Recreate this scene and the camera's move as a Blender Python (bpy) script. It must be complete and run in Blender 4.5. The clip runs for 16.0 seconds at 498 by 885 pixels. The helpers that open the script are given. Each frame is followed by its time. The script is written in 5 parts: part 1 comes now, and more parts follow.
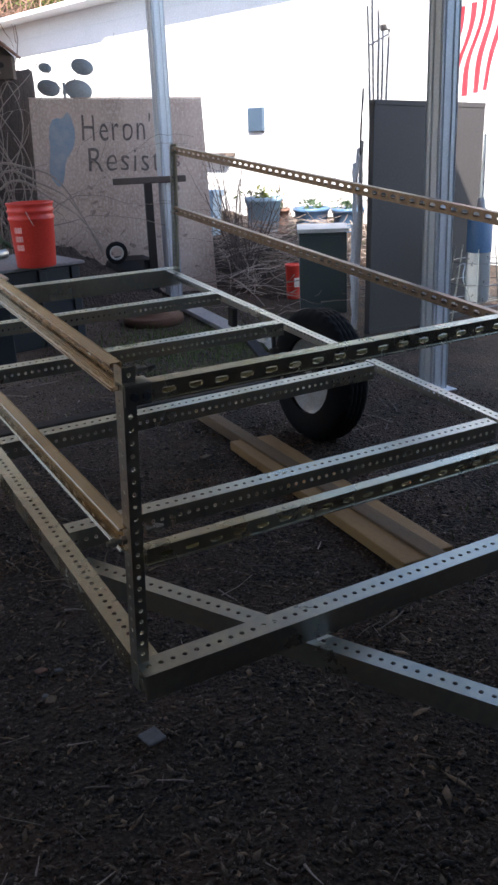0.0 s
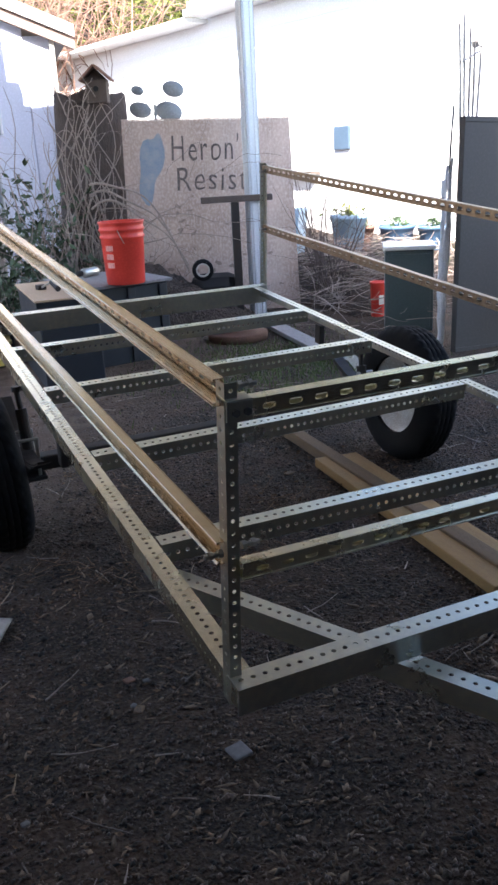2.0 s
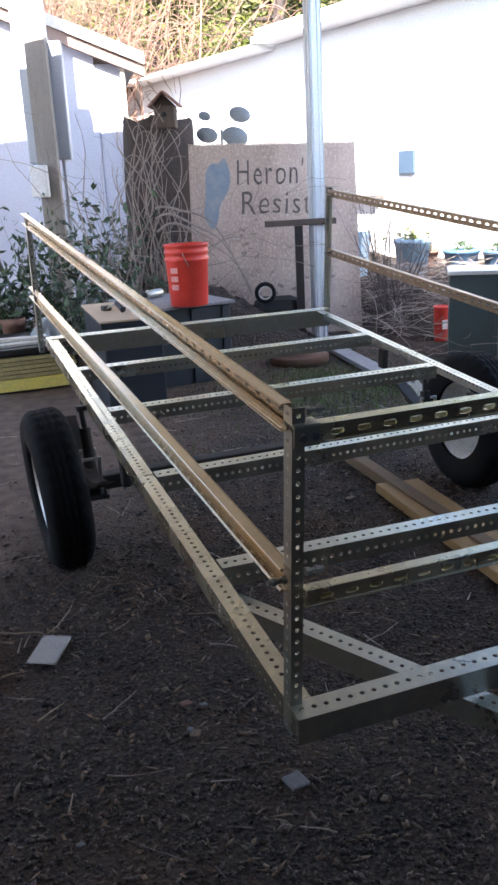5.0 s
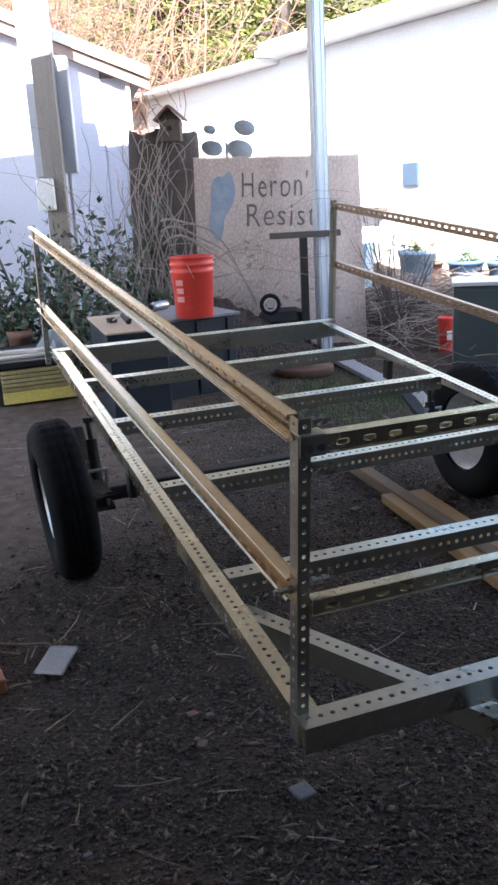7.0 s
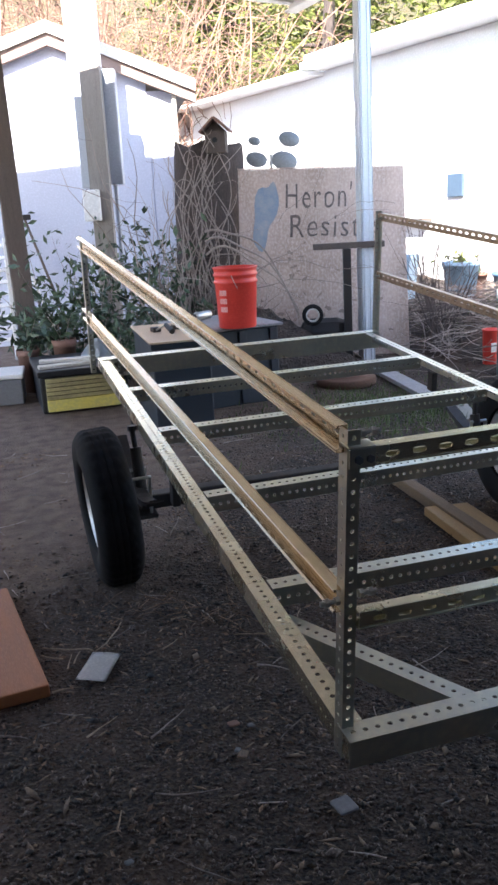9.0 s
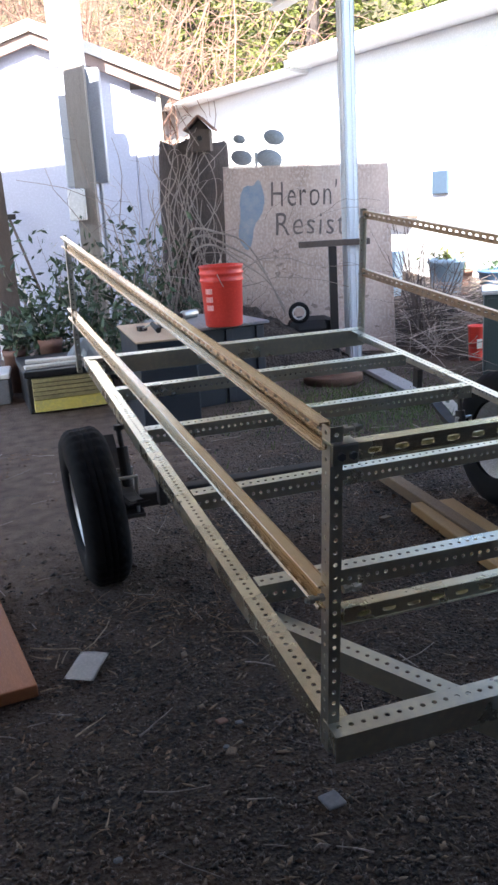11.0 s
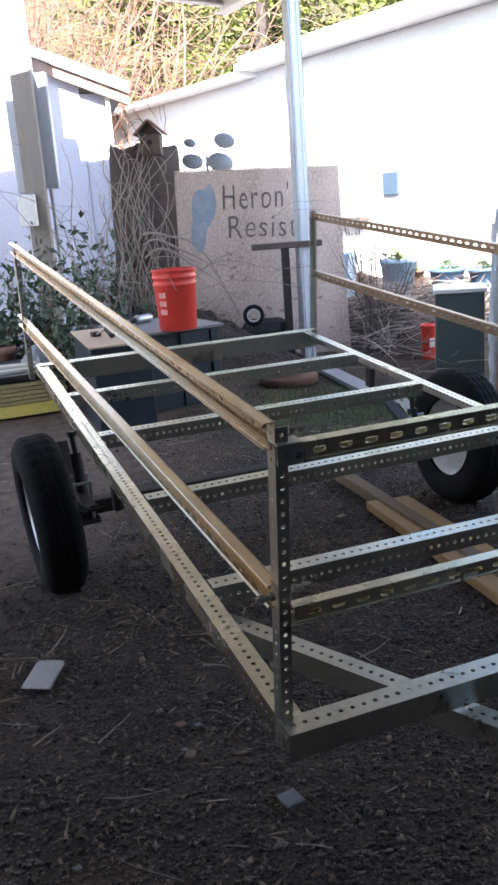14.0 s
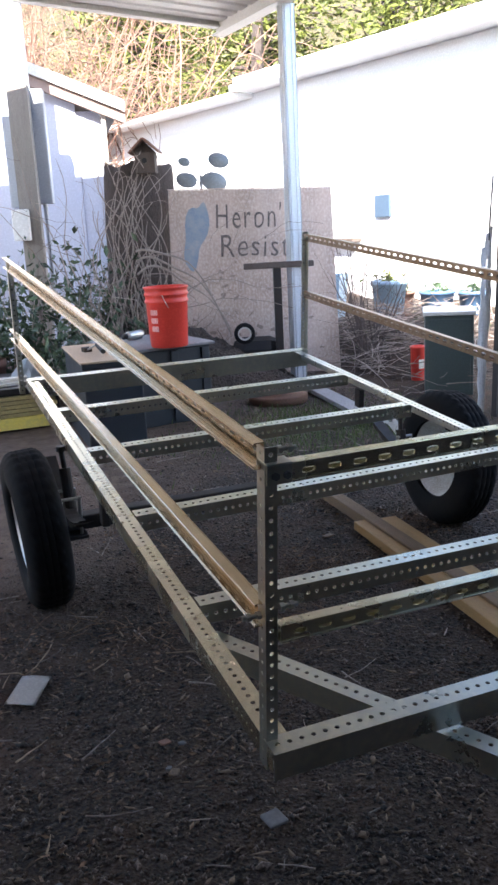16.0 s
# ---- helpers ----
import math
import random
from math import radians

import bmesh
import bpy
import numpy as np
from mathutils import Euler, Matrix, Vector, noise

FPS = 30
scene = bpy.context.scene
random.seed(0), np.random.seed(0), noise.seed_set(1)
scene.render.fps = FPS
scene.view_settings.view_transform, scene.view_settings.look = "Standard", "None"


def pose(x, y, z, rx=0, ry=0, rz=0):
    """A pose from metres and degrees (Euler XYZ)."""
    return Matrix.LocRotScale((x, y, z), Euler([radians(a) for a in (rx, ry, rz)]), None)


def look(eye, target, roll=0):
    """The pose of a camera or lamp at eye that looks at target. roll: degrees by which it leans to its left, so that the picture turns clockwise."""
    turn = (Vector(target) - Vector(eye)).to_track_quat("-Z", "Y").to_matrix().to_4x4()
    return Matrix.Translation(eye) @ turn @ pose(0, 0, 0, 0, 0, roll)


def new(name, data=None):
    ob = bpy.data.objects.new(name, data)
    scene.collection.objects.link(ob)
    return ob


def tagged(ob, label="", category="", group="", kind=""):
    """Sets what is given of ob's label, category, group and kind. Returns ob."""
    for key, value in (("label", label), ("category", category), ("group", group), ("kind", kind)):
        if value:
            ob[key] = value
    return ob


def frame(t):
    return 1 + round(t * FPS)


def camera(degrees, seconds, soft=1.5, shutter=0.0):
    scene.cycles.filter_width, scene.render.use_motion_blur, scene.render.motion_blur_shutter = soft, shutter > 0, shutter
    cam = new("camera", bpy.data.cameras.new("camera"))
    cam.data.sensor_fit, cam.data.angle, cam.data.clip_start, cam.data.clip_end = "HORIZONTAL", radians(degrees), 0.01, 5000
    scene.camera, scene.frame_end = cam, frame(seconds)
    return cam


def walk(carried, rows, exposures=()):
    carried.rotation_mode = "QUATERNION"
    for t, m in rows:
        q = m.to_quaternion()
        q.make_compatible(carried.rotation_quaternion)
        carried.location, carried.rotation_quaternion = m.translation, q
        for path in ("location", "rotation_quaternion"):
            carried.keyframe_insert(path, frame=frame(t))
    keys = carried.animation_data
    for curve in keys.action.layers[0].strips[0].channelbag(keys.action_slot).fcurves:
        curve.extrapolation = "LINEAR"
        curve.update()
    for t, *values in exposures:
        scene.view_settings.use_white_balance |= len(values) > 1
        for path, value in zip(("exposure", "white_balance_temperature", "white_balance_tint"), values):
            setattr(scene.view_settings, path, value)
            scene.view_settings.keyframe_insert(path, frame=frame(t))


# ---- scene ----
cam = camera(32.45, 16.0, soft=2.7)
# seconds, place, and the camera's turn in degrees
PATH = [
    (0.0, -0.4299, -1.1103, 1.1626, 70.149, 2.281, -30.518),
    (0.5, -0.4297, -1.1096, 1.1619, 70.441, 2.528, -29.071),
    (1.0, -0.4374, -1.1102, 1.1622, 70.758, 2.762, -28.153),
    (1.5, -0.4507, -1.1033, 1.1641, 71.191, 2.889, -26.697),
    (2.0, -0.4609, -1.1017, 1.1660, 71.492, 2.906, -25.281),
    (2.5, -0.4651, -1.0995, 1.1679, 72.109, 2.855, -24.439),
    (3.0, -0.4661, -1.0937, 1.1672, 72.546, 2.874, -23.441),
    (3.5, -0.4648, -1.0900, 1.1674, 72.821, 2.930, -22.643),
    (4.0, -0.4659, -1.0866, 1.1686, 72.919, 2.866, -21.944),
    (4.5, -0.4681, -1.0847, 1.1678, 73.027, 2.815, -21.435),
    (7.0, -0.4755, -1.0962, 1.1704, 73.915, 3.066, -20.979),
    (7.5, -0.4830, -1.0907, 1.1709, 74.113, 3.116, -19.444),
    (8.0, -0.4865, -1.0915, 1.1715, 74.467, 2.871, -18.885),
    (8.5, -0.4898, -1.0915, 1.1717, 74.721, 2.998, -18.259),
    (11.0, -0.4842, -1.1004, 1.1725, 74.564, 3.341, -19.145),
    (11.5, -0.4816, -1.1003, 1.1692, 74.570, 3.334, -19.930),
    (12.0, -0.4807, -1.0993, 1.1661, 74.386, 3.422, -20.098),
    (12.5, -0.4736, -1.1057, 1.1676, 74.264, 3.533, -20.676),
    (13.0, -0.4643, -1.1057, 1.1681, 74.154, 3.846, -21.222),
    (13.5, -0.4648, -1.1069, 1.1704, 74.211, 3.920, -21.781),
    (14.0, -0.4661, -1.1146, 1.1709, 74.578, 4.058, -22.060),
    (14.5, -0.4597, -1.1174, 1.1730, 75.224, 4.193, -22.300),
    (15.0, -0.4632, -1.1164, 1.1741, 75.455, 3.917, -22.315),
    (15.5, -0.4648, -1.1213, 1.1741, 75.564, 3.591, -22.379),
    (16.0, -0.4714, -1.1242, 1.1769, 75.714, 2.909, -22.539),
]
walk(cam, [(t, pose(*p)) for t, *p in PATH], [(0.0, 1.6, 6250, 13), (0.5, 1.85, 6250, 13), (1.0, 2.2, 6250, 13), (1.5, 2.35, 6250, 13), (3.0, 2.45, 6250, 13), (16.0, 2.55, 6250, 13)])

# ---- world and light ----
SUN_DIR = Vector((0.42, 0.76, -0.70)).normalized()      # the way the sunlight travels
world = bpy.data.worlds.new("sky")
scene.world = world
world.use_nodes = True
wn = world.node_tree.nodes
sky = wn.new("ShaderNodeTexSky")
sky.sky_type = "NISHITA"
sky.sun_disc = False
sky.sun_elevation = math.asin(-SUN_DIR.z)
sky.sun_rotation = math.atan2(-SUN_DIR.x, -SUN_DIR.y)
world.node_tree.links.new(sky.outputs[0], wn["Background"].inputs[0])
wn["Background"].inputs[1].default_value = 0.15
sun = new("sun", bpy.data.lights.new("sun", "SUN"))
sun.data.energy, sun.data.angle, sun.data.color = 5.0, radians(0.6), (1.0, 0.93, 0.82)
sun.matrix_world = look((0, 0, 8), Vector((0, 0, 8)) + SUN_DIR)


# ---- materials ----
def material(name, base, second=None, rough=0.6, metal=0.0, scale=8.0, fine=120.0, bump=0.15, spread=0.5, third=None, dist=0.004, per_object=0.0, island=0.0, stretch=(1, 1, 1), clear=0.0, world_space=False):
    """A surface with large patches, fine grain and relief, in metres."""
    m = bpy.data.materials.new(name)
    m.use_nodes = True
    nt = m.node_tree
    n, link = nt.nodes, nt.links.new
    b = n["Principled BSDF"]
    tc = n.new("ShaderNodeTexCoord")
    mp = n.new("ShaderNodeMapping")
    mp.inputs["Scale"].default_value = stretch
    if world_space:
        geo = n.new("ShaderNodeNewGeometry")
        link(geo.outputs["Position"], mp.inputs[0])
    else:
        link(tc.outputs["Object"], mp.inputs[0])
    big = n.new("ShaderNodeTexNoise")
    big.inputs["Scale"].default_value, big.inputs["Detail"].default_value, big.inputs["Roughness"].default_value = scale, 6, 0.65
    small = n.new("ShaderNodeTexNoise")
    small.inputs["Scale"].default_value, small.inputs["Detail"].default_value = fine, 4
    link(mp.outputs[0], big.inputs["Vector"])
    link(mp.outputs[0], small.inputs["Vector"])
    second = second or tuple(c * 0.8 for c in base)
    third = third or tuple(min(1, c * 1.10) for c in base)
    ramp = n.new("ShaderNodeValToRGB")
    ramp.color_ramp.elements[0].position, ramp.color_ramp.elements[1].position = 0.5 - spread / 2, 0.5 + spread / 2
    ramp.color_ramp.elements[0].color, ramp.color_ramp.elements[1].color = (*second, 1), (*base, 1)
    link(big.outputs[0], ramp.inputs[0])
    mix = n.new("ShaderNodeMix")
    mix.data_type = "RGBA"
    r2 = n.new("ShaderNodeValToRGB")
    r2.color_ramp.elements[0].position, r2.color_ramp.elements[1].position = 0.45, 0.75
    link(small.outputs[0], r2.inputs[0])
    link(r2.outputs[0], mix.inputs[0])
    link(ramp.outputs[0], mix.inputs[6])
    mix.inputs[7].default_value = (*third, 1)
    out = mix.outputs[2]
    if per_object or island:
        hsv = n.new("ShaderNodeHueSaturation")
        mr = n.new("ShaderNodeMapRange")
        k = per_object or island
        mr.inputs[3].default_value, mr.inputs[4].default_value = 1 - k, 1 + k
        if island:
            src = n.new("ShaderNodeNewGeometry").outputs["Random Per Island"]
        else:
            src = n.new("ShaderNodeObjectInfo").outputs["Random"]
        link(src, mr.inputs[0])
        link(mr.outputs[0], hsv.inputs["Value"])
        link(out, hsv.inputs["Color"])
        out = hsv.outputs[0]
    link(out, b.inputs["Base Color"])
    b.inputs["Metallic"].default_value = metal
    rr = n.new("ShaderNodeMapRange")
    rr.inputs[3].default_value, rr.inputs[4].default_value = max(0.03, rough - 0.12), min(1, rough + 0.12)
    link(big.outputs[0], rr.inputs[0])
    link(rr.outputs[0], b.inputs["Roughness"])
    b.inputs["Coat Weight"].default_value = clear
    if bump:
        add = n.new("ShaderNodeMath")
        link(big.outputs[0], add.inputs[0])
        link(small.outputs[0], add.inputs[1])
        bp = n.new("ShaderNodeBump")
        bp.inputs["Strength"].default_value, bp.inputs["Distance"].default_value = bump, dist
        link(add.outputs[0], bp.inputs["Height"])
        link(bp.outputs[0], b.inputs["Normal"])
    return m


GALV = material("galvanised_steel", (0.64, 0.635, 0.545), (0.50, 0.505, 0.445), 0.30, 0.90, 5, 60, 0.02, 0.4, third=(0.67, 0.655, 0.53), world_space=True)
GOLD = material("yellow_zinc_steel", (0.62, 0.515, 0.355), (0.52, 0.42, 0.28), 0.21, 1.0, 4, 40, 0.0, 0.5, third=(0.62, 0.51, 0.345), world_space=True)
ZINC = material("pale_yellow_zinc_steel", (0.73, 0.69, 0.53), (0.60, 0.565, 0.43), 0.27, 0.95, 5, 60, 0.03, 0.4, third=(0.76, 0.71, 0.53), world_space=True)
# darker, browner copy of the zinc: the right rails' shade is in this colour
SHADEZINC = material("shaded_zinc_steel", (0.29, 0.235, 0.185), (0.20, 0.155, 0.12), 0.34, 0.95, 5, 60, 0.03, 0.4, third=(0.33, 0.275, 0.21), world_space=True)
DARKZINC = material("dark_bracket_steel", (0.21, 0.22, 0.22), (0.14, 0.15, 0.15), 0.42, 0.4, 20, 120, 0.05)
BARKTWIG = material("dark_bare_stem", (0.11, 0.085, 0.075), (0.07, 0.055, 0.05), 0.85, 0, 20, 120, 0.2, island=0.4)
HILL = material("hillside_scrub", (0.11, 0.105, 0.042), (0.055, 0.045, 0.027), 0.95, 0, 0.9, 6, 1.0, third=(0.17, 0.12, 0.06), dist=0.3, world_space=True)
STAIN = material("brown_wood_stain", (0.34, 0.265, 0.225), (0.24, 0.18, 0.15), 0.85, 0, 14, 90, 0.2)
IRON = material("dark_painted_iron", (0.03, 0.03, 0.032), (0.05, 0.035, 0.025), 0.55, 0.3, 20, 150, 0.2)
RUBBER = material("tyre_rubber", (0.008, 0.008, 0.0095), (0.012, 0.011, 0.0105), 0.8, 0, 12, 200, 0.15)
RUBBER.node_tree.nodes["Principled BSDF"].inputs["Specular IOR Level"].default_value = 0.22
RIM = material("white_rim_paint", (0.70, 0.69, 0.67), (0.45, 0.39, 0.32), 0.36, 0.35, 18, 150, 0.08)
BOLT = material("zinc_bolt", (0.55, 0.55, 0.52), None, 0.35, 0.9, 60, 300, 0.05)
EARTH = material("gravel_earth", (0.068, 0.039, 0.024), (0.014, 0.0095, 0.0075), 0.95, 0, 3.4, 90, 1.0, 0.20, third=(0.115, 0.082, 0.060), dist=0.025, world_space=True)
PEBBLE = material("pebble", (0.068, 0.046, 0.034), (0.022, 0.016, 0.0125), 0.65, 0, 30, 200, 0.3, island=0.95, third=(0.20, 0.155, 0.125))
CHIPS = material("wood_chip", (0.19, 0.135, 0.09), (0.08, 0.057, 0.04), 0.85, 0, 40, 200, 0.3, island=0.6)
DEADLEAF = material("dead_leaf", (0.19, 0.115, 0.07), (0.085, 0.052, 0.035), 0.8, 0, 30, 150, 0.2, island=0.7, third=(0.27, 0.19, 0.12))
SOIL = material("dark_heaped_soil", (0.062, 0.046, 0.038), (0.026, 0.02, 0.018), 0.95, 0, 7, 60, 1.0, 0.4, third=(0.10, 0.08, 0.066), dist=0.03, world_space=True)
ALU = material("white_aluminium", (0.70, 0.74, 0.78), (0.58, 0.62, 0.67), 0.35, 0.25, 3, 120, 0.04)
ROOFPAN = material("white_roof_pan", (0.84, 0.84, 0.82), (0.74, 0.73, 0.70), 0.5, 0.0, 2.5, 90, 0.05)
SIDING = material("white_siding", (0.80, 0.80, 0.80), (0.70, 0.70, 0.69), 0.55, 0, 1.2, 60, 0.06)
LILAC = material("pale_lilac_wall", (0.50, 0.52, 0.61), (0.43, 0.45, 0.53), 0.7, 0, 1.5, 60, 0.1)
SHINGLE = material("grey_roof", (0.16, 0.155, 0.15), (0.1, 0.1, 0.1), 0.9, 0, 4, 90, 0.4)
SOFFIT = material("brown_soffit", (0.30, 0.215, 0.18), (0.22, 0.16, 0.135), 0.7, 0, 6, 90, 0.1)
TRIM = material("cream_trim", (0.66, 0.62, 0.55), (0.5, 0.46, 0.4), 0.6, 0, 6, 90, 0.1)
PLY = material("weathered_plywood", (0.66, 0.52, 0.44), (0.38, 0.28, 0.23), 0.8, 0, 3.0, 60, 0.25, 0.42, third=(0.70, 0.60, 0.54), stretch=(1, 3, 0.7))
DARKPAINT = material("dark_letter_paint", (0.10, 0.085, 0.085), (0.24, 0.19, 0.17), 0.8, 0, 26, 120, 0.1, 0.35)
BLUEPAINT = material("blue_sign_paint", (0.20, 0.29, 0.40), (0.40, 0.40, 0.42), 0.75, 0, 9, 70, 0.15, 0.35, third=(0.30, 0.36, 0.42))
LUMBER = material("pale_lumber", (0.36, 0.215, 0.085), (0.23, 0.135, 0.055), 0.7, 0, 5, 90, 0.2, per_object=0.2, stretch=(8, 0.7, 8))
BROWNWOOD = material("brown_timber", (0.20, 0.125, 0.065), (0.10, 0.065, 0.04), 0.75, 0, 5, 90, 0.3, stretch=(8, 0.7, 8))
REDWOOD = material("orange_brown_board", (0.42, 0.155, 0.052), (0.27, 0.095, 0.037), 0.6, 0, 4, 60, 0.2, third=(0.44, 0.17, 0.075), stretch=(9, 0.7, 9))
OLDWOOD = material("old_grey_wood", (0.13, 0.10, 0.085), (0.075, 0.06, 0.05), 0.85, 0, 6, 90, 0.4, stretch=(6, 6, 0.8))
BARK = material("dark_bark", (0.10, 0.078, 0.070), (0.055, 0.044, 0.04), 0.95, 0, 9, 60, 0.9, dist=0.02, stretch=(2, 2, 0.5))
DRYSTALK = material("dry_stalk", (0.36, 0.27, 0.18), (0.22, 0.16, 0.11), 0.8, 0, 20, 120, 0.2)
TWIG = material("bare_twig", (0.35, 0.285, 0.25), (0.20, 0.155, 0.135), 0.85, 0, 20, 120, 0.2, island=0.5, third=(0.40, 0.35, 0.30))
PALESTAKE = material("pale_grey_stake", (0.44, 0.42, 0.41), (0.28, 0.26, 0.25), 0.8, 0, 20, 90, 0.2)
STRAW = material("orange_dry_brush", (0.26, 0.145, 0.10), (0.16, 0.088, 0.066), 0.85, 0, 6, 60, 0.2, island=0.55, third=(0.28, 0.195, 0.145))
LEAF = material("shrub_leaf", (0.055, 0.095, 0.045), (0.03, 0.055, 0.03), 0.4, 0, 15, 90, 0.1, island=0.5, third=(0.10, 0.14, 0.07))
FIR = material("sunlit_yellow_green_foliage", (0.125, 0.150, 0.028), (0.045, 0.065, 0.016), 0.6, 0, 0.8, 30, 0.1, island=0.55, third=(0.25, 0.25, 0.05))
GRASS = material("short_grass", (0.115, 0.155, 0.045), (0.07, 0.10, 0.035), 0.8, 0, 15, 90, 0.1, island=0.4)
RED = material("red_plastic", (0.80, 0.065, 0.045), (0.68, 0.05, 0.035), 0.42, 0, 5, 90, 0.03, third=(0.82, 0.08, 0.055))
PALEPRINT = material("worn_pale_print", (0.75, 0.35, 0.32), (0.7, 0.2, 0.18), 0.5, 0, 40, 120, 0.02)
NAVY = material("dark_blue_grey_panel", (0.022, 0.028, 0.038), (0.016, 0.02, 0.027), 0.5, 0, 4, 90, 0.08)
YELLOW = material("yellow_paint", (0.62, 0.52, 0.12), (0.48, 0.42, 0.17), 0.5, 0, 5, 60, 0.08, per_object=0.3)
STRAWSLAT = material("straw_coloured_slat", (0.46, 0.39, 0.17), (0.30, 0.25, 0.13), 0.6, 0, 6, 60, 0.1, per_object=0.25)
BLACKP = material("black_plastic", (0.011, 0.011, 0.013), (0.016, 0.016, 0.017), 0.5, 0, 8, 120, 0.06)
GREENBOX = material("dark_green_metal", (0.085, 0.115, 0.115), (0.07, 0.092, 0.092), 0.45, 0.1, 3, 90, 0.05)
LIDWHITE = material("white_lid", (0.78, 0.77, 0.74), None, 0.5, 0, 6, 90, 0.05, spread=0.9)
DOORDARK = material("dark_brown_panel", (0.05, 0.045, 0.045), (0.035, 0.032, 0.032), 0.55, 0, 2, 70, 0.08)
BLUEP = material("blue_plastic", (0.10, 0.19, 0.33), (0.075, 0.15, 0.27), 0.4, 0, 6, 90, 0.04)
PALEBLUE = material("pale_blue_plastic", (0.36, 0.50, 0.62), (0.28, 0.42, 0.55), 0.5, 0, 6, 90, 0.04)
PANELBLUE = material("grey_blue_panel", (0.062, 0.098, 0.145), (0.05, 0.08, 0.12), 0.6, 0, 6, 90, 0.04)
GREYBOX = material("grey_meter_metal", (0.40, 0.43, 0.48), (0.33, 0.36, 0.40), 0.5, 0.2, 3, 90, 0.06)
PAPER = material("white_paper", (0.78, 0.75, 0.70), (0.64, 0.61, 0.57), 0.8, 0, 14, 120, 0.1)
STONE = material("grey_tile", (0.18, 0.18, 0.185), (0.13, 0.13, 0.135), 0.7, 0, 20, 120, 0.15)
TERRA = material("terracotta", (0.25, 0.135, 0.10), (0.18, 0.10, 0.075), 0.8, 0, 10, 90, 0.2)
FLAGRED = material("red_cloth", (0.62, 0.05, 0.07), (0.5, 0.04, 0.06), 0.8, 0, 10, 120, 0.05)
FLAGWHITE = material("white_cloth", (0.8, 0.78, 0.76), (0.7, 0.68, 0.68), 0.8, 0, 10, 120, 0.05)
CLEAR = material("cloudy_plastic", (0.55, 0.60, 0.62), (0.45, 0.5, 0.52), 0.3, 0, 10, 90, 0.05)
CLEAR.node_tree.nodes["Principled BSDF"].inputs["Transmission Weight"].default_value = 0.6
CLOUDY = material("cloudy_white_film", (0.70, 0.72, 0.74), (0.48, 0.50, 0.52), 0.3, 0, 22, 120, 0.3)
RUST = material("rusty_iron", (0.16, 0.085, 0.055), (0.09, 0.05, 0.035), 0.85, 0.2, 12, 120, 0.4)
# for the added unseen walls; blue so that near steel faces reflect blue
DARKWALL = material("dark_blue_unseen_wall", (0.068, 0.105, 0.155), (0.048, 0.075, 0.112), 0.7, 0, 3, 60, 0.2, stretch=(6, 6, 0.6))
POLEWOOD = material("grey_pole_timber", (0.30, 0.275, 0.25), (0.20, 0.18, 0.165), 0.85, 0, 5, 90, 0.3, stretch=(6, 6, 0.7))
GREYTOP = material("grey_worn_top", (0.30, 0.295, 0.30), (0.20, 0.195, 0.20), 0.75, 0, 4, 60, 0.15)
TANPLY = material("tan_plywood_offcut", (0.62, 0.46, 0.31), (0.50, 0.36, 0.24), 0.7, 0, 4, 60, 0.15, stretch=(6, 1, 1))
ORNAMENT = material("grey_painted_metal", (0.30, 0.335, 0.35), (0.20, 0.225, 0.24), 0.5, 0.2, 8, 90, 0.05)


def bare_dirt(m):
    """Trodden dry dirt that takes over from the gravel beyond the near wheel, with a ragged edge."""
    n, link = m.node_tree.nodes, m.node_tree.links.new
    b = n["Principled BSDF"]
    earth = b.inputs["Base Color"].links[0].from_socket
    pos = n.new("ShaderNodeNewGeometry").outputs["Position"]
    ragged = n.new("ShaderNodeTexNoise")
    ragged.inputs["Scale"].default_value, ragged.inputs["Detail"].default_value = 1.6, 8
    link(pos, ragged.inputs["Vector"])
    along = n.new("ShaderNodeVectorMath")
    along.operation = "DOT_PRODUCT"
    along.inputs[1].default_value = (-0.62, 0.42, 0)
    link(pos, along.inputs[0])
    add = n.new("ShaderNodeMath")
    link(along.outputs["Value"], add.inputs[0])
    link(ragged.outputs[0], add.inputs[1])
    edge = n.new("ShaderNodeMapRange")
    edge.inputs[1].default_value, edge.inputs[2].default_value = 1.05, 1.55
    link(add.outputs[0], edge.inputs[0])
    grain = n.new("ShaderNodeTexNoise")
    grain.inputs["Scale"].default_value, grain.inputs["Detail"].default_value = 14, 10
    link(pos, grain.inputs["Vector"])
    tone = n.new("ShaderNodeValToRGB")
    tone.color_ramp.elements[0].position, tone.color_ramp.elements[1].position = 0.3, 0.7
    tone.color_ramp.elements[0].color, tone.color_ramp.elements[1].color = (0.105, 0.070, 0.051, 1), (0.205, 0.148, 0.112, 1)
    link(grain.outputs[0], tone.inputs[0])
    mix = n.new("ShaderNodeMix")
    mix.data_type = "RGBA"
    link(edge.outputs[0], mix.inputs[0])
    link(earth, mix.inputs[6])
    link(tone.outputs[0], mix.inputs[7])
    link(mix.outputs[2], b.inputs["Base Color"])


bare_dirt(EARTH)


# ---- building helpers ----
def finish(bm, name, mat, parent=None, label="", smooth=False):
    me = bpy.data.meshes.new(name)
    bm.to_mesh(me)
    bm.free()
    return link_mesh(me, name, mat, parent, label, smooth)


def link_mesh(me, name, mat, parent=None, label="", smooth=False):
    me.materials.clear()
    me.materials.append(mat)
    if smooth:
        me.polygons.foreach_set("use_smooth", [True] * len(me.polygons))
    ob = new(name, me)
    if parent is not None:
        ob.parent = parent
    if label:
        ob["label"] = label
    return ob


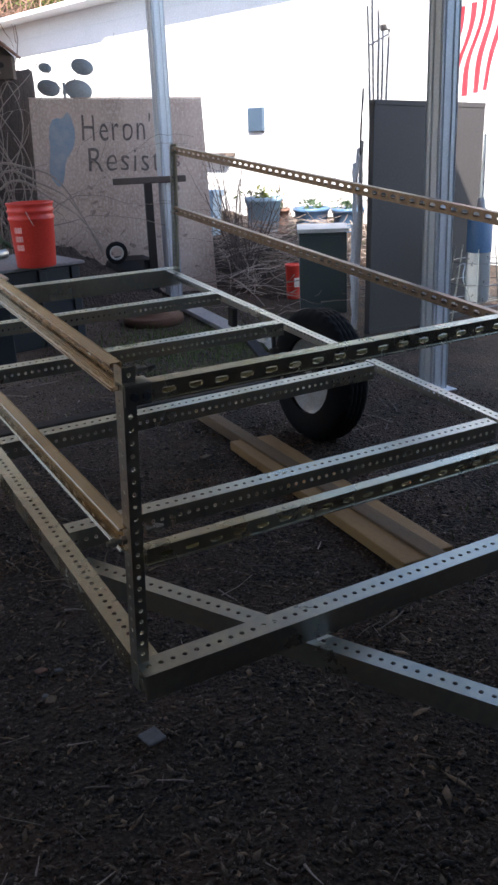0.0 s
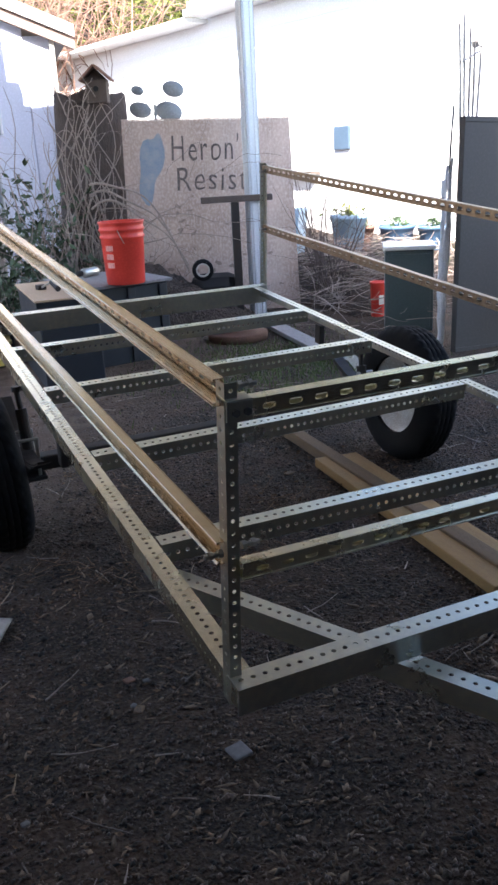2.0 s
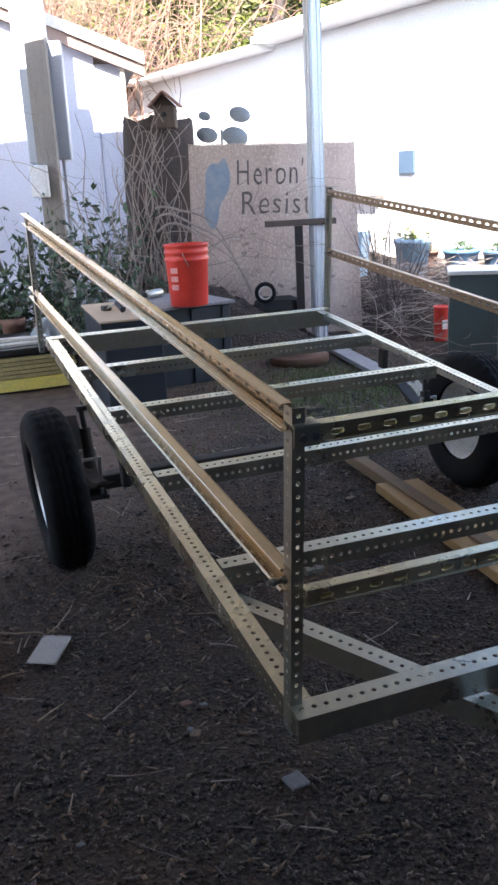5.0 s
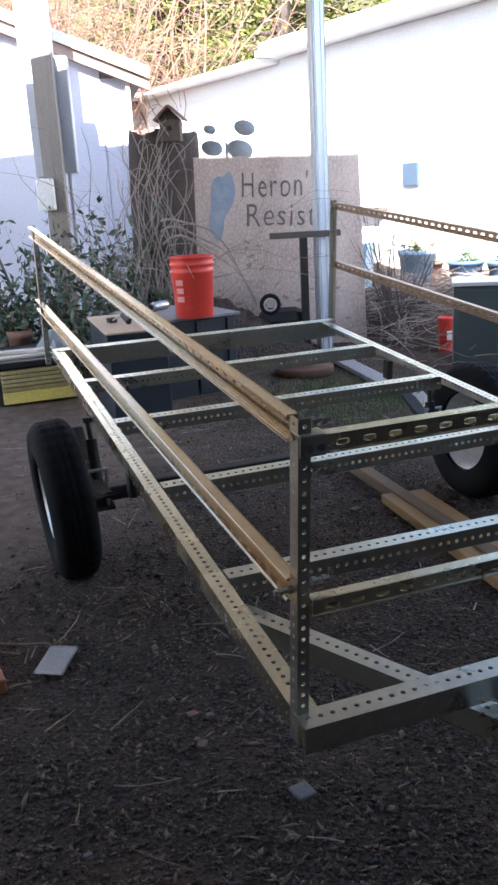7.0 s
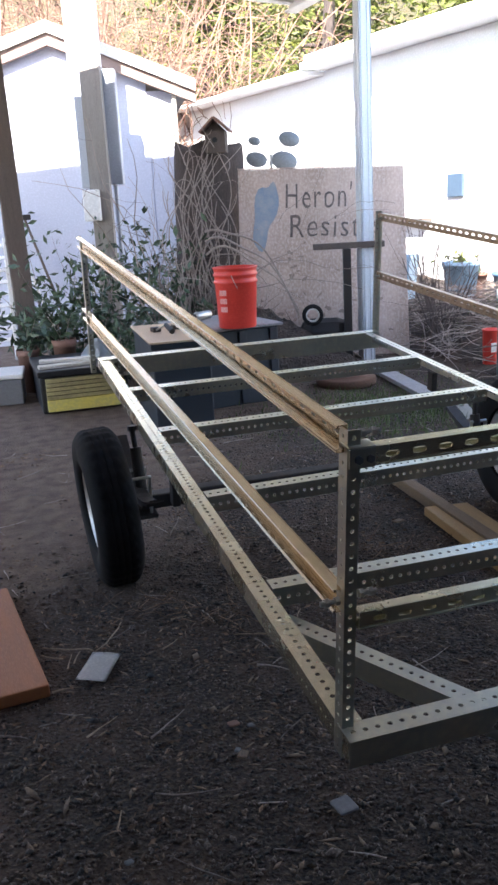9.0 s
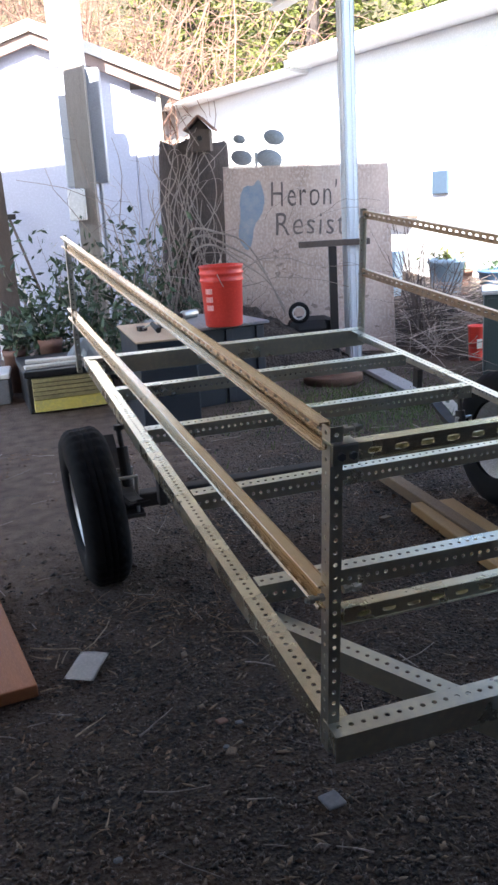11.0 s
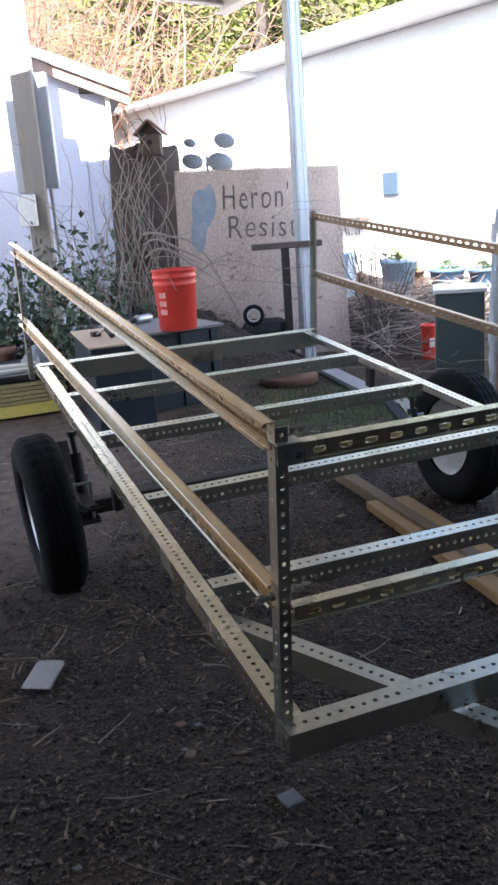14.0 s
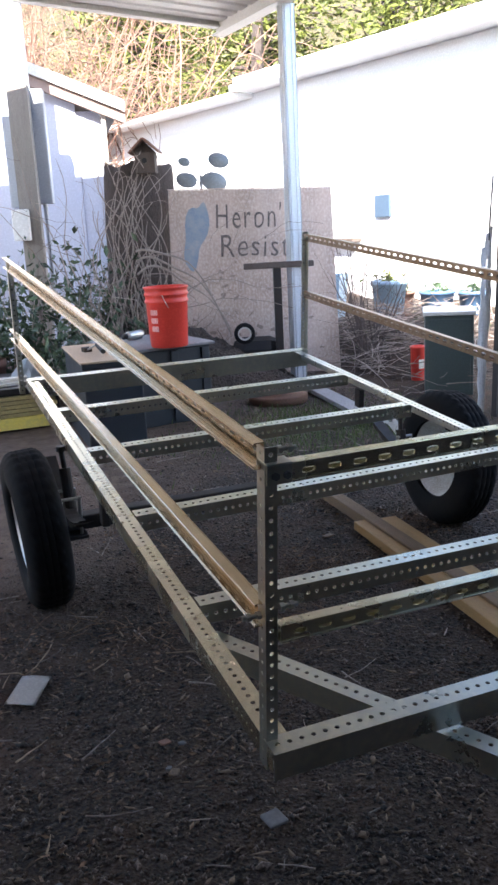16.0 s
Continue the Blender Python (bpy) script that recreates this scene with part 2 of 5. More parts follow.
def part(name, bm, mat, parent, label="", smooth=False):
    return finish(bm, name, mat, parent, label, smooth)


def thing(name, label, category, m=None, group="", kind=""):
    """An Empty at the base of a thing, for its parts."""
    ob = tagged(new(name), label, category, group, kind)
    ob.matrix_world = m or Matrix()
    return ob


def box(lo, hi, bevel=0.0, m=None, bm=None):
    """A box from its lowest to its highest corner, its edges rounded by bevel."""
    own = bmesh.new()
    bmesh.ops.create_cube(own, size=1)
    lo, hi = Vector(lo), Vector(hi)
    for v in own.verts:
        v.co = Vector(((lo[i] + hi[i]) / 2 + v.co[i] * (hi[i] - lo[i]) for i in range(3)))
    if bevel:
        bmesh.ops.bevel(own, geom=own.edges[:], offset=bevel, segments=2, affect="EDGES", profile=0.5)
    if m:
        own.transform(m)
    if bm is None:
        return own
    join(bm, own)
    return bm


def join(bm, other):
    me = bpy.data.meshes.new("tmp")
    other.to_mesh(me)
    other.free()
    bm.from_mesh(me)
    bpy.data.meshes.remove(me)
    return bm


def rod(p, q, r, r2=None, seg=10, bm=None):
    """A round bar from p to q, tapering from r to r2."""
    bm = bm or bmesh.new()
    p, q = Vector(p), Vector(q)
    turn = (q - p).to_track_quat("Z", "Y").to_matrix().to_4x4()
    bmesh.ops.create_cone(bm, cap_ends=True, segments=seg, radius1=r, radius2=r if r2 is None else r2, depth=(q - p).length, matrix=Matrix.Translation((p + q) / 2) @ turn)
    return bm


def lathe(profile, seg=32, m=None, bm=None):
    """A turned form: (radius, height) pairs round the z axis."""
    own = bmesh.new()
    rings = [[own.verts.new((r * math.cos(6.28318 * k / seg), r * math.sin(6.28318 * k / seg), z)) for k in range(seg)] for r, z in profile]
    for a, b in zip(rings, rings[1:]):
        for k in range(seg):
            own.faces.new((a[k], a[(k + 1) % seg], b[(k + 1) % seg], b[k]))
    if m:
        own.transform(m)
    if bm is None:
        return own
    return join(bm, own)


def tubes(paths, sides=4):
    """Verts and faces of thin tapering stems: each path is a list of (point, radius)."""
    verts, faces = [], []
    for path in paths:
        base = len(verts)
        for i, (p, r) in enumerate(path):
            d = Vector(path[min(i + 1, len(path) - 1)][0]) - Vector(path[max(i - 1, 0)][0])
            d = d.normalized() if d.length > 1e-6 else Vector((0, 0, 1))
            a = d.orthogonal().normalized()
            b = d.cross(a)
            for k in range(sides):
                w = 6.28318 * k / sides
                verts.append(tuple(Vector(p) + a * (r * math.cos(w)) + b * (r * math.sin(w))))
        for i in range(len(path) - 1):
            for k in range(sides):
                j = base + i * sides
                faces.append((j + k, j + (k + 1) % sides, j + sides + (k + 1) % sides, j + sides + k))
    return verts, faces


def raw(name, verts, faces, mat, parent=None, label="", smooth=False):
    me = bpy.data.meshes.new(name)
    me.from_pydata(verts, [], faces)
    me.update()
    return link_mesh(me, name, mat, parent, label, smooth)


def stem(rnd, p, d, length, r, steps=6, wander=0.25, droop=0.0):
    """One wandering stem from p along d."""
    p, d = Vector(p), Vector(d).normalized()
    out = [(p.copy(), r)]
    for i in range(steps):
        d = (d + Vector((rnd.uniform(-1, 1), rnd.uniform(-1, 1), rnd.uniform(-1, 1))) * wander + Vector((0, 0, -droop))).normalized()
        p = p + d * (length / steps)
        out.append((p.copy(), max(0.0012, r * (1 - 0.8 * (i + 1) / steps))))
    return out


def leaf_faces(rnd, centre, size, verts, faces, flat=0.6):
    """One pointed leaf, folded along its rib."""
    a = Vector((rnd.gauss(0, 1), rnd.gauss(0, 1), rnd.gauss(0, 1) * flat)).normalized()
    b = a.orthogonal().normalized()
    b = Matrix.Rotation(rnd.uniform(0, 6.28), 3, a) @ b
    c = a.cross(b)
    s, o = size, Vector(centre)
    j = len(verts)
    verts += [tuple(o), tuple(o + a * s * 0.5 + b * s * 0.21 + c * s * 0.06), tuple(o + a * s), tuple(o + a * s * 0.5 - b * s * 0.21 + c * s * 0.06)]
    faces += [(j, j + 1, j + 2), (j, j + 2, j + 3)]


def pierced(bm, o, u, v, length, width, thick, pitch, hu, hv, at=0.5, first=0.5):
    """A strip of plate from o along u, of some width along v, with a row of real holes of half sizes hu and hv."""
    o, u, v = Vector(o), Vector(u).normalized(), Vector(v).normalized()
    w = u.cross(v)
    cv, n = width * at, int((length - (first - 0.5) * pitch) / pitch)
    s = min(hv * 1.5, cv, width - cv)
    lead = (length - n * pitch) / 2

    def quad(pts):
        for sgn in (0, 1):
            q = [bm.verts.new(o + u * a + v * b + w * (thick * sgn)) for a, b in pts]
            bm.faces.new(q if sgn else q[::-1])

    def rect(a0, a1, b0, b1):
        if a1 - a0 > 1e-5 and b1 - b0 > 1e-5:
            quad([(a0, b0), (a1, b0), (a1, b1), (a0, b1)])
    rect(0, length, 0, cv - s)
    rect(0, length, cv + s, width)
    rect(0, lead, cv - s, cv + s)
    rect(length - lead, length, cv - s, cv + s)
    for a0, a1, b0, b1 in ((0, length, 0, 0), (0, length, width, width), (0, 0, 0, width), (length, length, 0, width)):
        bm.faces.new([bm.verts.new(o + u * a + v * b + w * c) for a, b, c in ((a0, b0, 0), (a1, b1, 0), (a1, b1, thick), (a0, b0, thick))])
    k = 0.7071 if abs(hu - hv) < 1e-4 else 0.82
    ring = [(hu, 0), (hu * k, hv * 0.7071), (0, hv), (-hu * k, hv * 0.7071), (-hu, 0), (-hu * k, -hv * 0.7071), (0, -hv), (hu * k, -hv * 0.7071)]
    if abs(hu - hv) > 1e-4:
        f = hu - hv
        ring = [(hu, 0), (f + hv * 0.7, hv * 0.7), (0, hv), (-f - hv * 0.7, hv * 0.7), (-hu, 0), (-f - hv * 0.7, -hv * 0.7), (0, -hv), (f + hv * 0.7, -hv * 0.7)]
    h = pitch / 2
    rim_ = [(h, 0), (h, s), (0, s), (-h, s), (-h, 0), (-h, -s), (0, -s), (h, -s)]
    for i in range(n):
        c = lead + (i + 0.5) * pitch
        lv = []
        for t in (0, thick):
            lv.append(([bm.verts.new(o + u * (c + a) + v * (cv + b) + w * t) for a, b in ring], [bm.verts.new(o + u * (c + a) + v * (cv + b) + w * t) for a, b in rim_]))
        for q in range(8):
            r = (q + 1) % 8
            bm.faces.new((lv[0][0][q], lv[0][0][r], lv[0][1][r], lv[0][1][q]))
            bm.faces.new((lv[1][0][r], lv[1][0][q], lv[1][1][q], lv[1][1][r]))
            bm.faces.new((lv[0][0][r], lv[0][0][q], lv[1][0][q], lv[1][0][r]))
    return bm


def angle_bar(p, q, flat, down, w1=0.042, w2=0.042, t=0.0018, pitch=0.0215, hole=0.0047, plain=False):
    """Pierced steel angle from p to q: one leg along flat, one along down."""
    p, q, flat, down = Vector(p), Vector(q), Vector(flat), Vector(down)
    u = q - p
    bm = bmesh.new()
    for leg, w, other in ((flat, w1, down), (down, w2, flat)):
        n = u.cross(leg).normalized()
        inward = n.dot(other) > 0
        o = p if inward else p + other.normalized() * t
        butt = t if leg is down else 0.0
        pierced(bm, o + leg.normalized() * butt, u, leg, u.length, w - butt, t, u.length * 2 if plain and leg is down else pitch, hole, hole)
    return bm


def strut(p, q, up, out, h=0.037, d=0.021, lip=0.0105, t=0.0018, slot=0.0145, ratio=0.47, pitch=0.0425, first=0.5, bead=False):
    """Slotted strut channel from p to q along its lower inner edge: web with slots, two sides, two turned lips, open towards out."""
    p, q, up, out = Vector(p), Vector(q), Vector(up).normalized(), Vector(out).normalized()
    u = (q - p)
    L = u.length
    x = u.normalized()
    bm = bmesh.new()
    n = x.cross(up)
    pierced(bm, p if n.dot(out) > 0 else p + out * t, x, up, L, h, t, pitch, slot, slot * ratio, first=first)

    def bar(a0, a1, b0, b1):
        c = 0.0008                                      # rolled edges
        prof = ((a0 + c, b0), (a1 - c, b0), (a1, b0 + c), (a1, b1 - c), (a1 - c, b1), (a0 + c, b1), (a0, b1 - c), (a0, b0 + c))
        near, far = ([bm.verts.new(p + x * l + out * a + up * b) for a, b in prof] for l in (0, L))
        bm.faces.new(near)
        bm.faces.new(far[::-1])
        for i in range(8):
            bm.faces.new((near[i], far[i], far[(i + 1) % 8], near[(i + 1) % 8]))
    bar(t, d, 0, t)
    bar(t, d, h - t, h)
    if bead:
        bar(-0.0026, -0.0002, 0, 0.0034)                # rolled lower edge
    bar(d - t, d, t, lip)
    bar(d - t, d, h - lip, h - t)
    bar(d - 0.006, d - t, lip - t, lip)
    bar(d - 0.006, d - t, h - lip, h - lip + t)
    bmesh.ops.recalc_face_normals(bm, faces=bm.faces[:])
    return bm


# ---- ground ----
def ground_height(x, y):
    return 0.012 * noise.noise(Vector((x * 0.9, y * 0.9, 0.3))) + 0.005 * noise.noise(Vector((x * 4, y * 4, 2.0)))


def make_ground():
    xs = [-400, -120, -40, -15, -8, -5] + [-4 + 0.1 * i for i in range(91)] + [7, 10, 16, 40, 120, 400]
    ys = [-400, -120, -40, -15, -8, -4] + [-3 + 0.1 * i for i in range(111)] + [9.5, 12, 16, 24, 45, 120, 400]
    verts = [(x, y, ground_height(x, y)) for y in ys for x in xs]
    w = len(xs)
    faces = [(j * w + i, j * w + i + 1, (j + 1) * w + i + 1, (j + 1) * w + i) for j in range(len(ys) - 1) for i in range(w - 1)]
    tagged(raw("ground", verts, faces, EARTH, smooth=True), "dark gravelly earth ground littered with wood chips", "ground", kind="structure")


make_ground()


def scatter(name, count, area, size, mat, label, flat, seed):
    """Small loose pieces on the ground, joined."""
    rnd = random.Random(seed)
    verts, faces = [], []
    for _ in range(count):
        x, y = rnd.uniform(area[0], area[1]), area[2] + (area[3] - area[2]) * rnd.random() ** 1.5
        s = size * rnd.uniform(0.4, 1.3) * (1.8 if rnd.random() < 0.04 else 1)
        if -0.62 * x + 0.42 * y + 0.5 > rnd.uniform(0.95, 1.6):     # the trodden dirt stays nearly bare
            continue
        a = rnd.uniform(0, 6.28)
        ca, sa, el, tip = math.cos(a), math.sin(a), rnd.uniform(1, 1 + 2.2 * flat), rnd.uniform(-0.3, 0.3)
        z = ground_height(x, y) + s * 0.12
        j = len(verts)
        for dx, dy, dz in ((1, 0, tip), (0.2, 0.8, 0.1), (-0.9, 0.2, -tip), (-0.1, -0.75, 0), (0.1, 0.05, 0.75 * (1 - 0.6 * flat)), (0, 0, -0.4)):
            dx, dy = dx * el * rnd.uniform(0.8, 1.2), dy / el ** 0.5
            verts.append((x + s * (dx * ca - dy * sa), y + s * (dx * sa + dy * ca), z + s * dz * (1 - 0.5 * flat)))
        faces += [(j + a_, j + b_, j + c_) for a_, b_, c_ in ((0, 1, 4), (1, 2, 4), (2, 3, 4), (3, 0, 4), (1, 0, 5), (2, 1, 5), (3, 2, 5), (0, 3, 5))]
    tagged(raw(name, verts, faces, mat, smooth=True), label, name.replace("_", " "), kind="stuff")


scatter("gravel", 70000, (-1.4, 2.4, -0.6, 4.6), 0.0062, PEBBLE, "grey and brown gravel spread over dark earth", 0.2, 3)
scatter("wood_chips", 11000, (-1.6, 2.6, -0.7, 4.2), 0.0078, CHIPS, "brown wood chips and leaf litter on gravel", 0.9, 4)

scatter("coarse_gravel", 9000, (-1.3, 2.3, -0.5, 3.2), 0.0080, PEBBLE, "coarser dark stones lying in the gravel", 0.3, 5)


def leaf_litter():
    """Dead leaves and bark shreds that gather in drifts."""
    rnd = random.Random(9)
    verts, faces = [], []
    drifts = [(rnd.uniform(-0.9, 1.9), rnd.uniform(-0.2, 3.4), rnd.uniform(0.05, 0.22)) for _ in range(46)]
    for x, y, r in drifts + [(-0.05, 1.08, 0.16), (0.12, 0.98, 0.12), (-0.22, 1.25, 0.15), (0.10, 0.55, 0.09), (-0.30, 0.35, 0.12)]:
        for _ in range(int(420 * r)):
            px, py = rnd.gauss(x, r * 0.6), rnd.gauss(y, r * 0.6)
            leaf_faces(rnd, (px, py, ground_height(px, py) + rnd.uniform(0.004, 0.014)), rnd.uniform(0.008, 0.026), verts, faces, 0.18)
    tagged(raw("leaf_litter", verts, faces, DEADLEAF), "brown dead leaves and bark shreds drifted on gravel", "leaf litter", kind="stuff")


leaf_litter()


# ---- carport ----
def carport_post(x, y, top):
    ob = thing("carport_post", "fluted white aluminium carport post on the ground", "post", pose(x, y, 0), "carport posts")
    edge = [(-0.046, 0.0), (-0.040, 0.006), (-0.034, 0.006), (-0.030, 0.0), (-0.016, 0.0), (-0.012, 0.006), (0.012, 0.006), (0.016, 0.0), (0.030, 0.0), (0.034, 0.006), (0.040, 0.006)]
    loop = [Matrix.Rotation(-1.5708 * k, 3, "Z") @ Vector((u, 0.046 - d, 0)) for k in range(4) for u, d in edge]
    bm = bmesh.new()
    low = [bm.verts.new(v) for v in loop]
    high = [bm.verts.new(v + Vector((0, 0, top))) for v in loop]
    for i in range(len(loop)):
        j = (i + 1) % len(loop)
        bm.faces.new((low[i], high[i], high[j], low[j]))
    bm.faces.new(high)
    part("shaft", bm, ALU, ob)
    part("foot_plate", box((-0.08, -0.08, -0.004), (0.08, 0.08, 0.008), 0.002), ALU, ob)
    return ob


carport_post(2.278, 4.66, 2.618)
carport_post(2.235, 1.805, 2.536)
carport_post(2.20, -1.05, 2.453)


def pitch_roof(bm):
    """The roof falls towards its posts and a little towards the near end."""
    for v in bm.verts:
        v.co.z += 0.13 + 0.03 * (v.co.y - 5.83) - 0.083 * (v.co.x - 2.24)


def carport_roof():
    bm = bmesh.new()
    y, k = -3.2, 0
    prof = []
    while y < 5.80:
        prof += [(y, 2.66), (y + 0.03, 2.62), (y + 0.16, 2.62), (y + 0.19, 2.66)]
        y += 0.205
    prof.append((5.83, 2.66))
    lower = [(bm.verts.new((-3.6, a, b)), bm.verts.new((2.24, a, b))) for a, b in prof]
    upper = [(bm.verts.new((-3.6, a, b + 0.012)), bm.verts.new((2.24, a, b + 0.012))) for a, b in prof]
    for r in (lower, upper):
        for a, b in zip(r, r[1:]):
            bm.faces.new((a[0], a[1], b[1], b[0]))
    pitch_roof(bm)
    tagged(finish(bm, "ceiling", ROOFPAN), "ribbed white metal carport roof seen from below", "roof", kind="structure")
    bm = box((2.24, -3.2, 2.545), (2.30, 5.90, 2.72), 0.006)
    box((2.30, -3.2, 2.70), (2.335, 5.93, 2.72), 0.003, bm=bm)
    box((2.20, -3.2, 2.53), (2.30, 5.90, 2.545), 0.003, bm=bm)
    pitch_roof(bm)
    tagged(finish(bm, "trim_side_fascia", ROOFPAN), "white metal fascia beam along the carport roof", "fascia", kind="structure")
    bm = box((-3.6, 5.83, 2.60), (2.24, 5.90, 2.72), 0.006)
    box((-3.6, 5.80, 2.585), (2.24, 5.90, 2.60), 0.003, bm=bm)
    pitch_roof(bm)
    tagged(finish(bm, "trim_end_fascia", ROOFPAN), "white metal fascia across the carport roof's end", "fascia", kind="structure")


carport_roof()

# unseen walls added behind and beside the camera to block and tint light
for name, lo, hi in (("wall_south_unseen", (-4.4, -3.35, 0), (3.55, -3.2, 3.3)), ("wall_west_unseen", (-3.76, -3.2, 0), (-3.61, 1.1, 2.9)), ("wall_east_unseen", (3.4, -3.2, 0), (3.55, 0.3, 2.3))):
    bm = box(lo, hi, 0.004)
    tagged(finish(bm, name, DARKWALL), "unseen dark wall added to block light beside the carport", "wall", kind="structure")


# ---- the trailer frame ----
TILT, DECK = 5.55, 0.369
trailer = thing("trailer", "bare trailer frame of pierced steel angle on two wheels", "trailer", pose(0, 0, DECK, TILT))
X, Y, Z = Vector((1, 0, 0)), Vector((0, 1, 0)), Vector((0, 0, 1))
W, L = 1.257, 2.47
# long deck sides and cross members, upper legs flat, other legs hanging
part("side_rail", angle_bar((-0.018, -0.02, 0), (-0.012, L, 0), X, -Z, 0.041), ZINC, trailer)
part("side_rail", angle_bar((1.277, -0.02, 0), (1.222, L, 0), -X, -Z, 0.035), GALV, trailer)
part("front_member", angle_bar((-0.020, -0.034, 0.003), (W, -0.034, 0.003), Y, -Z, 0.044, 0.05, plain=True), GALV, trailer)
for y0, y1 in ((0.4525, 0.4375), (0.948, 0.962), (1.487, 1.491), (1.960, 1.966)):
    part("cross_member", angle_bar((0.030, y0, -0.001), (W - 0.040, y1, -0.001), Y, -Z, 0.040, 0.046), GALV, trailer)
part("rear_member", angle_bar((0.0, L - 0.05, 0.003), (W, L - 0.05, 0.003), Y, -Z, 0.045, 0.075, plain=True), GALV, trailer)
# diagonal drawbar member under the deck
a, b = Vector((0.0215, 0.405, -0.052)), Vector((0.5915, -0.525, -0.052))
side = Z.cross((b - a).normalized())
part("drawbar_member", angle_bar(a, b, side, -Z, 0.041, 0.046, plain=True), GALV, trailer, "pierced steel angle running slantwise under the deck")
# corner posts
for x, y, top, sx, sy in ((-0.0186, 0.000, 0.504, 1, 1), (-0.046, 2.43, 0.492, 1, 1), (1.262, 2.46, 0.53, -1, -1), (1.262, -0.002, 0.53, -1, 1)):
    bm = angle_bar((x, y, -0.052), (x, y, top), X * sx, Y * sy, 0.020, 0.028, pitch=0.0205, hole=0.0036)
    part("corner_post", bm, GALV, trailer)
# strut rails, open sides outwards
part("upper_rail", strut((-0.0130, 0.012, 0.468), (-0.0410, 2.46, 0.456), Z, -X, 0.041, 0.0175, 0.0060, slot=0.0085), GOLD, trailer, "yellow-zinc slotted strut")
part("middle_rail", strut((-0.0105, 0.012, 0.210), (-0.0385, 2.46, 0.174), Z, -X, 0.040, 0.021, 0.0045, slot=0.0085), GOLD, trailer, "yellow-zinc slotted strut")
# right rails: same strut, their backlit shade painted in as darker brown
part("upper_rail", strut((1.245, 0.012, 0.498), (1.245, 2.44, 0.492), Z, X, 0.031, slot=0.0125, ratio=0.62), SHADEZINC, trailer, "zinc slotted strut with shade in its brown colour")
part("middle_rail", strut((1.245, 0.012, 0.246), (1.245, 2.44, 0.241), Z, X, 0.031, slot=0.0125, ratio=0.62), SHADEZINC, trailer, "zinc slotted strut with shade in its brown colour")
part("upper_rail", strut((-0.010, -0.004, 0.4490), (W, -0.004, 0.4465), Z, Y, 0.0285, slot=0.0112, ratio=0.48, first=1.5, bead=True), ZINC, trailer, "zinc slotted strut")
part("middle_rail", strut((0.000, -0.014, 0.1905), (W, -0.014, 0.1875), Z, Y, 0.0285, slot=0.0112, bead=True), ZINC, trailer, "zinc slotted strut")


def corner_bracket():
    """Grey fitting that clasps the near upper corner."""
    bm = box((-0.0195, -0.0095, 0.4490), (0.021, -0.0062, 0.4790), 0.001)
    box((-0.0195, -0.0095, 0.4792), (0.021, 0.020, 0.4812), 0.0008, bm=bm)
    part("corner_bracket", bm, GALV, trailer, "grey corner bracket")
    for x in (-0.006, 0.012):
        part("bolt_head", rod((x, -0.0095, 0.463), (x, -0.0140, 0.463), 0.0062, seg=6), DARKZINC, trailer)


corner_bracket()


def bolt(p, d, length=0.03):
    p, d = Vector(p), Vector(d).normalized()
    bm = rod(p, p + d * length, 0.004, seg=8)
    rod(p, p + d * 0.007, 0.0072, seg=6, bm=bm)
    rod(p + d * length * 0.55, p + d * (length * 0.55 + 0.007), 0.0072, seg=6, bm=bm)
    part("bolt", bm, BOLT, trailer)


for p, d in (((0.010, 0.020, 0.491), X), ((0.010, 0.012, 0.236), X), ((-0.022, 0.012, 0.230), -X),
             ((1.25, 2.42, 0.50), -X), ((1.25, 2.42, 0.255), -X), ((1.22, -0.01, 0.49), -Y)):
    bolt(p, d)


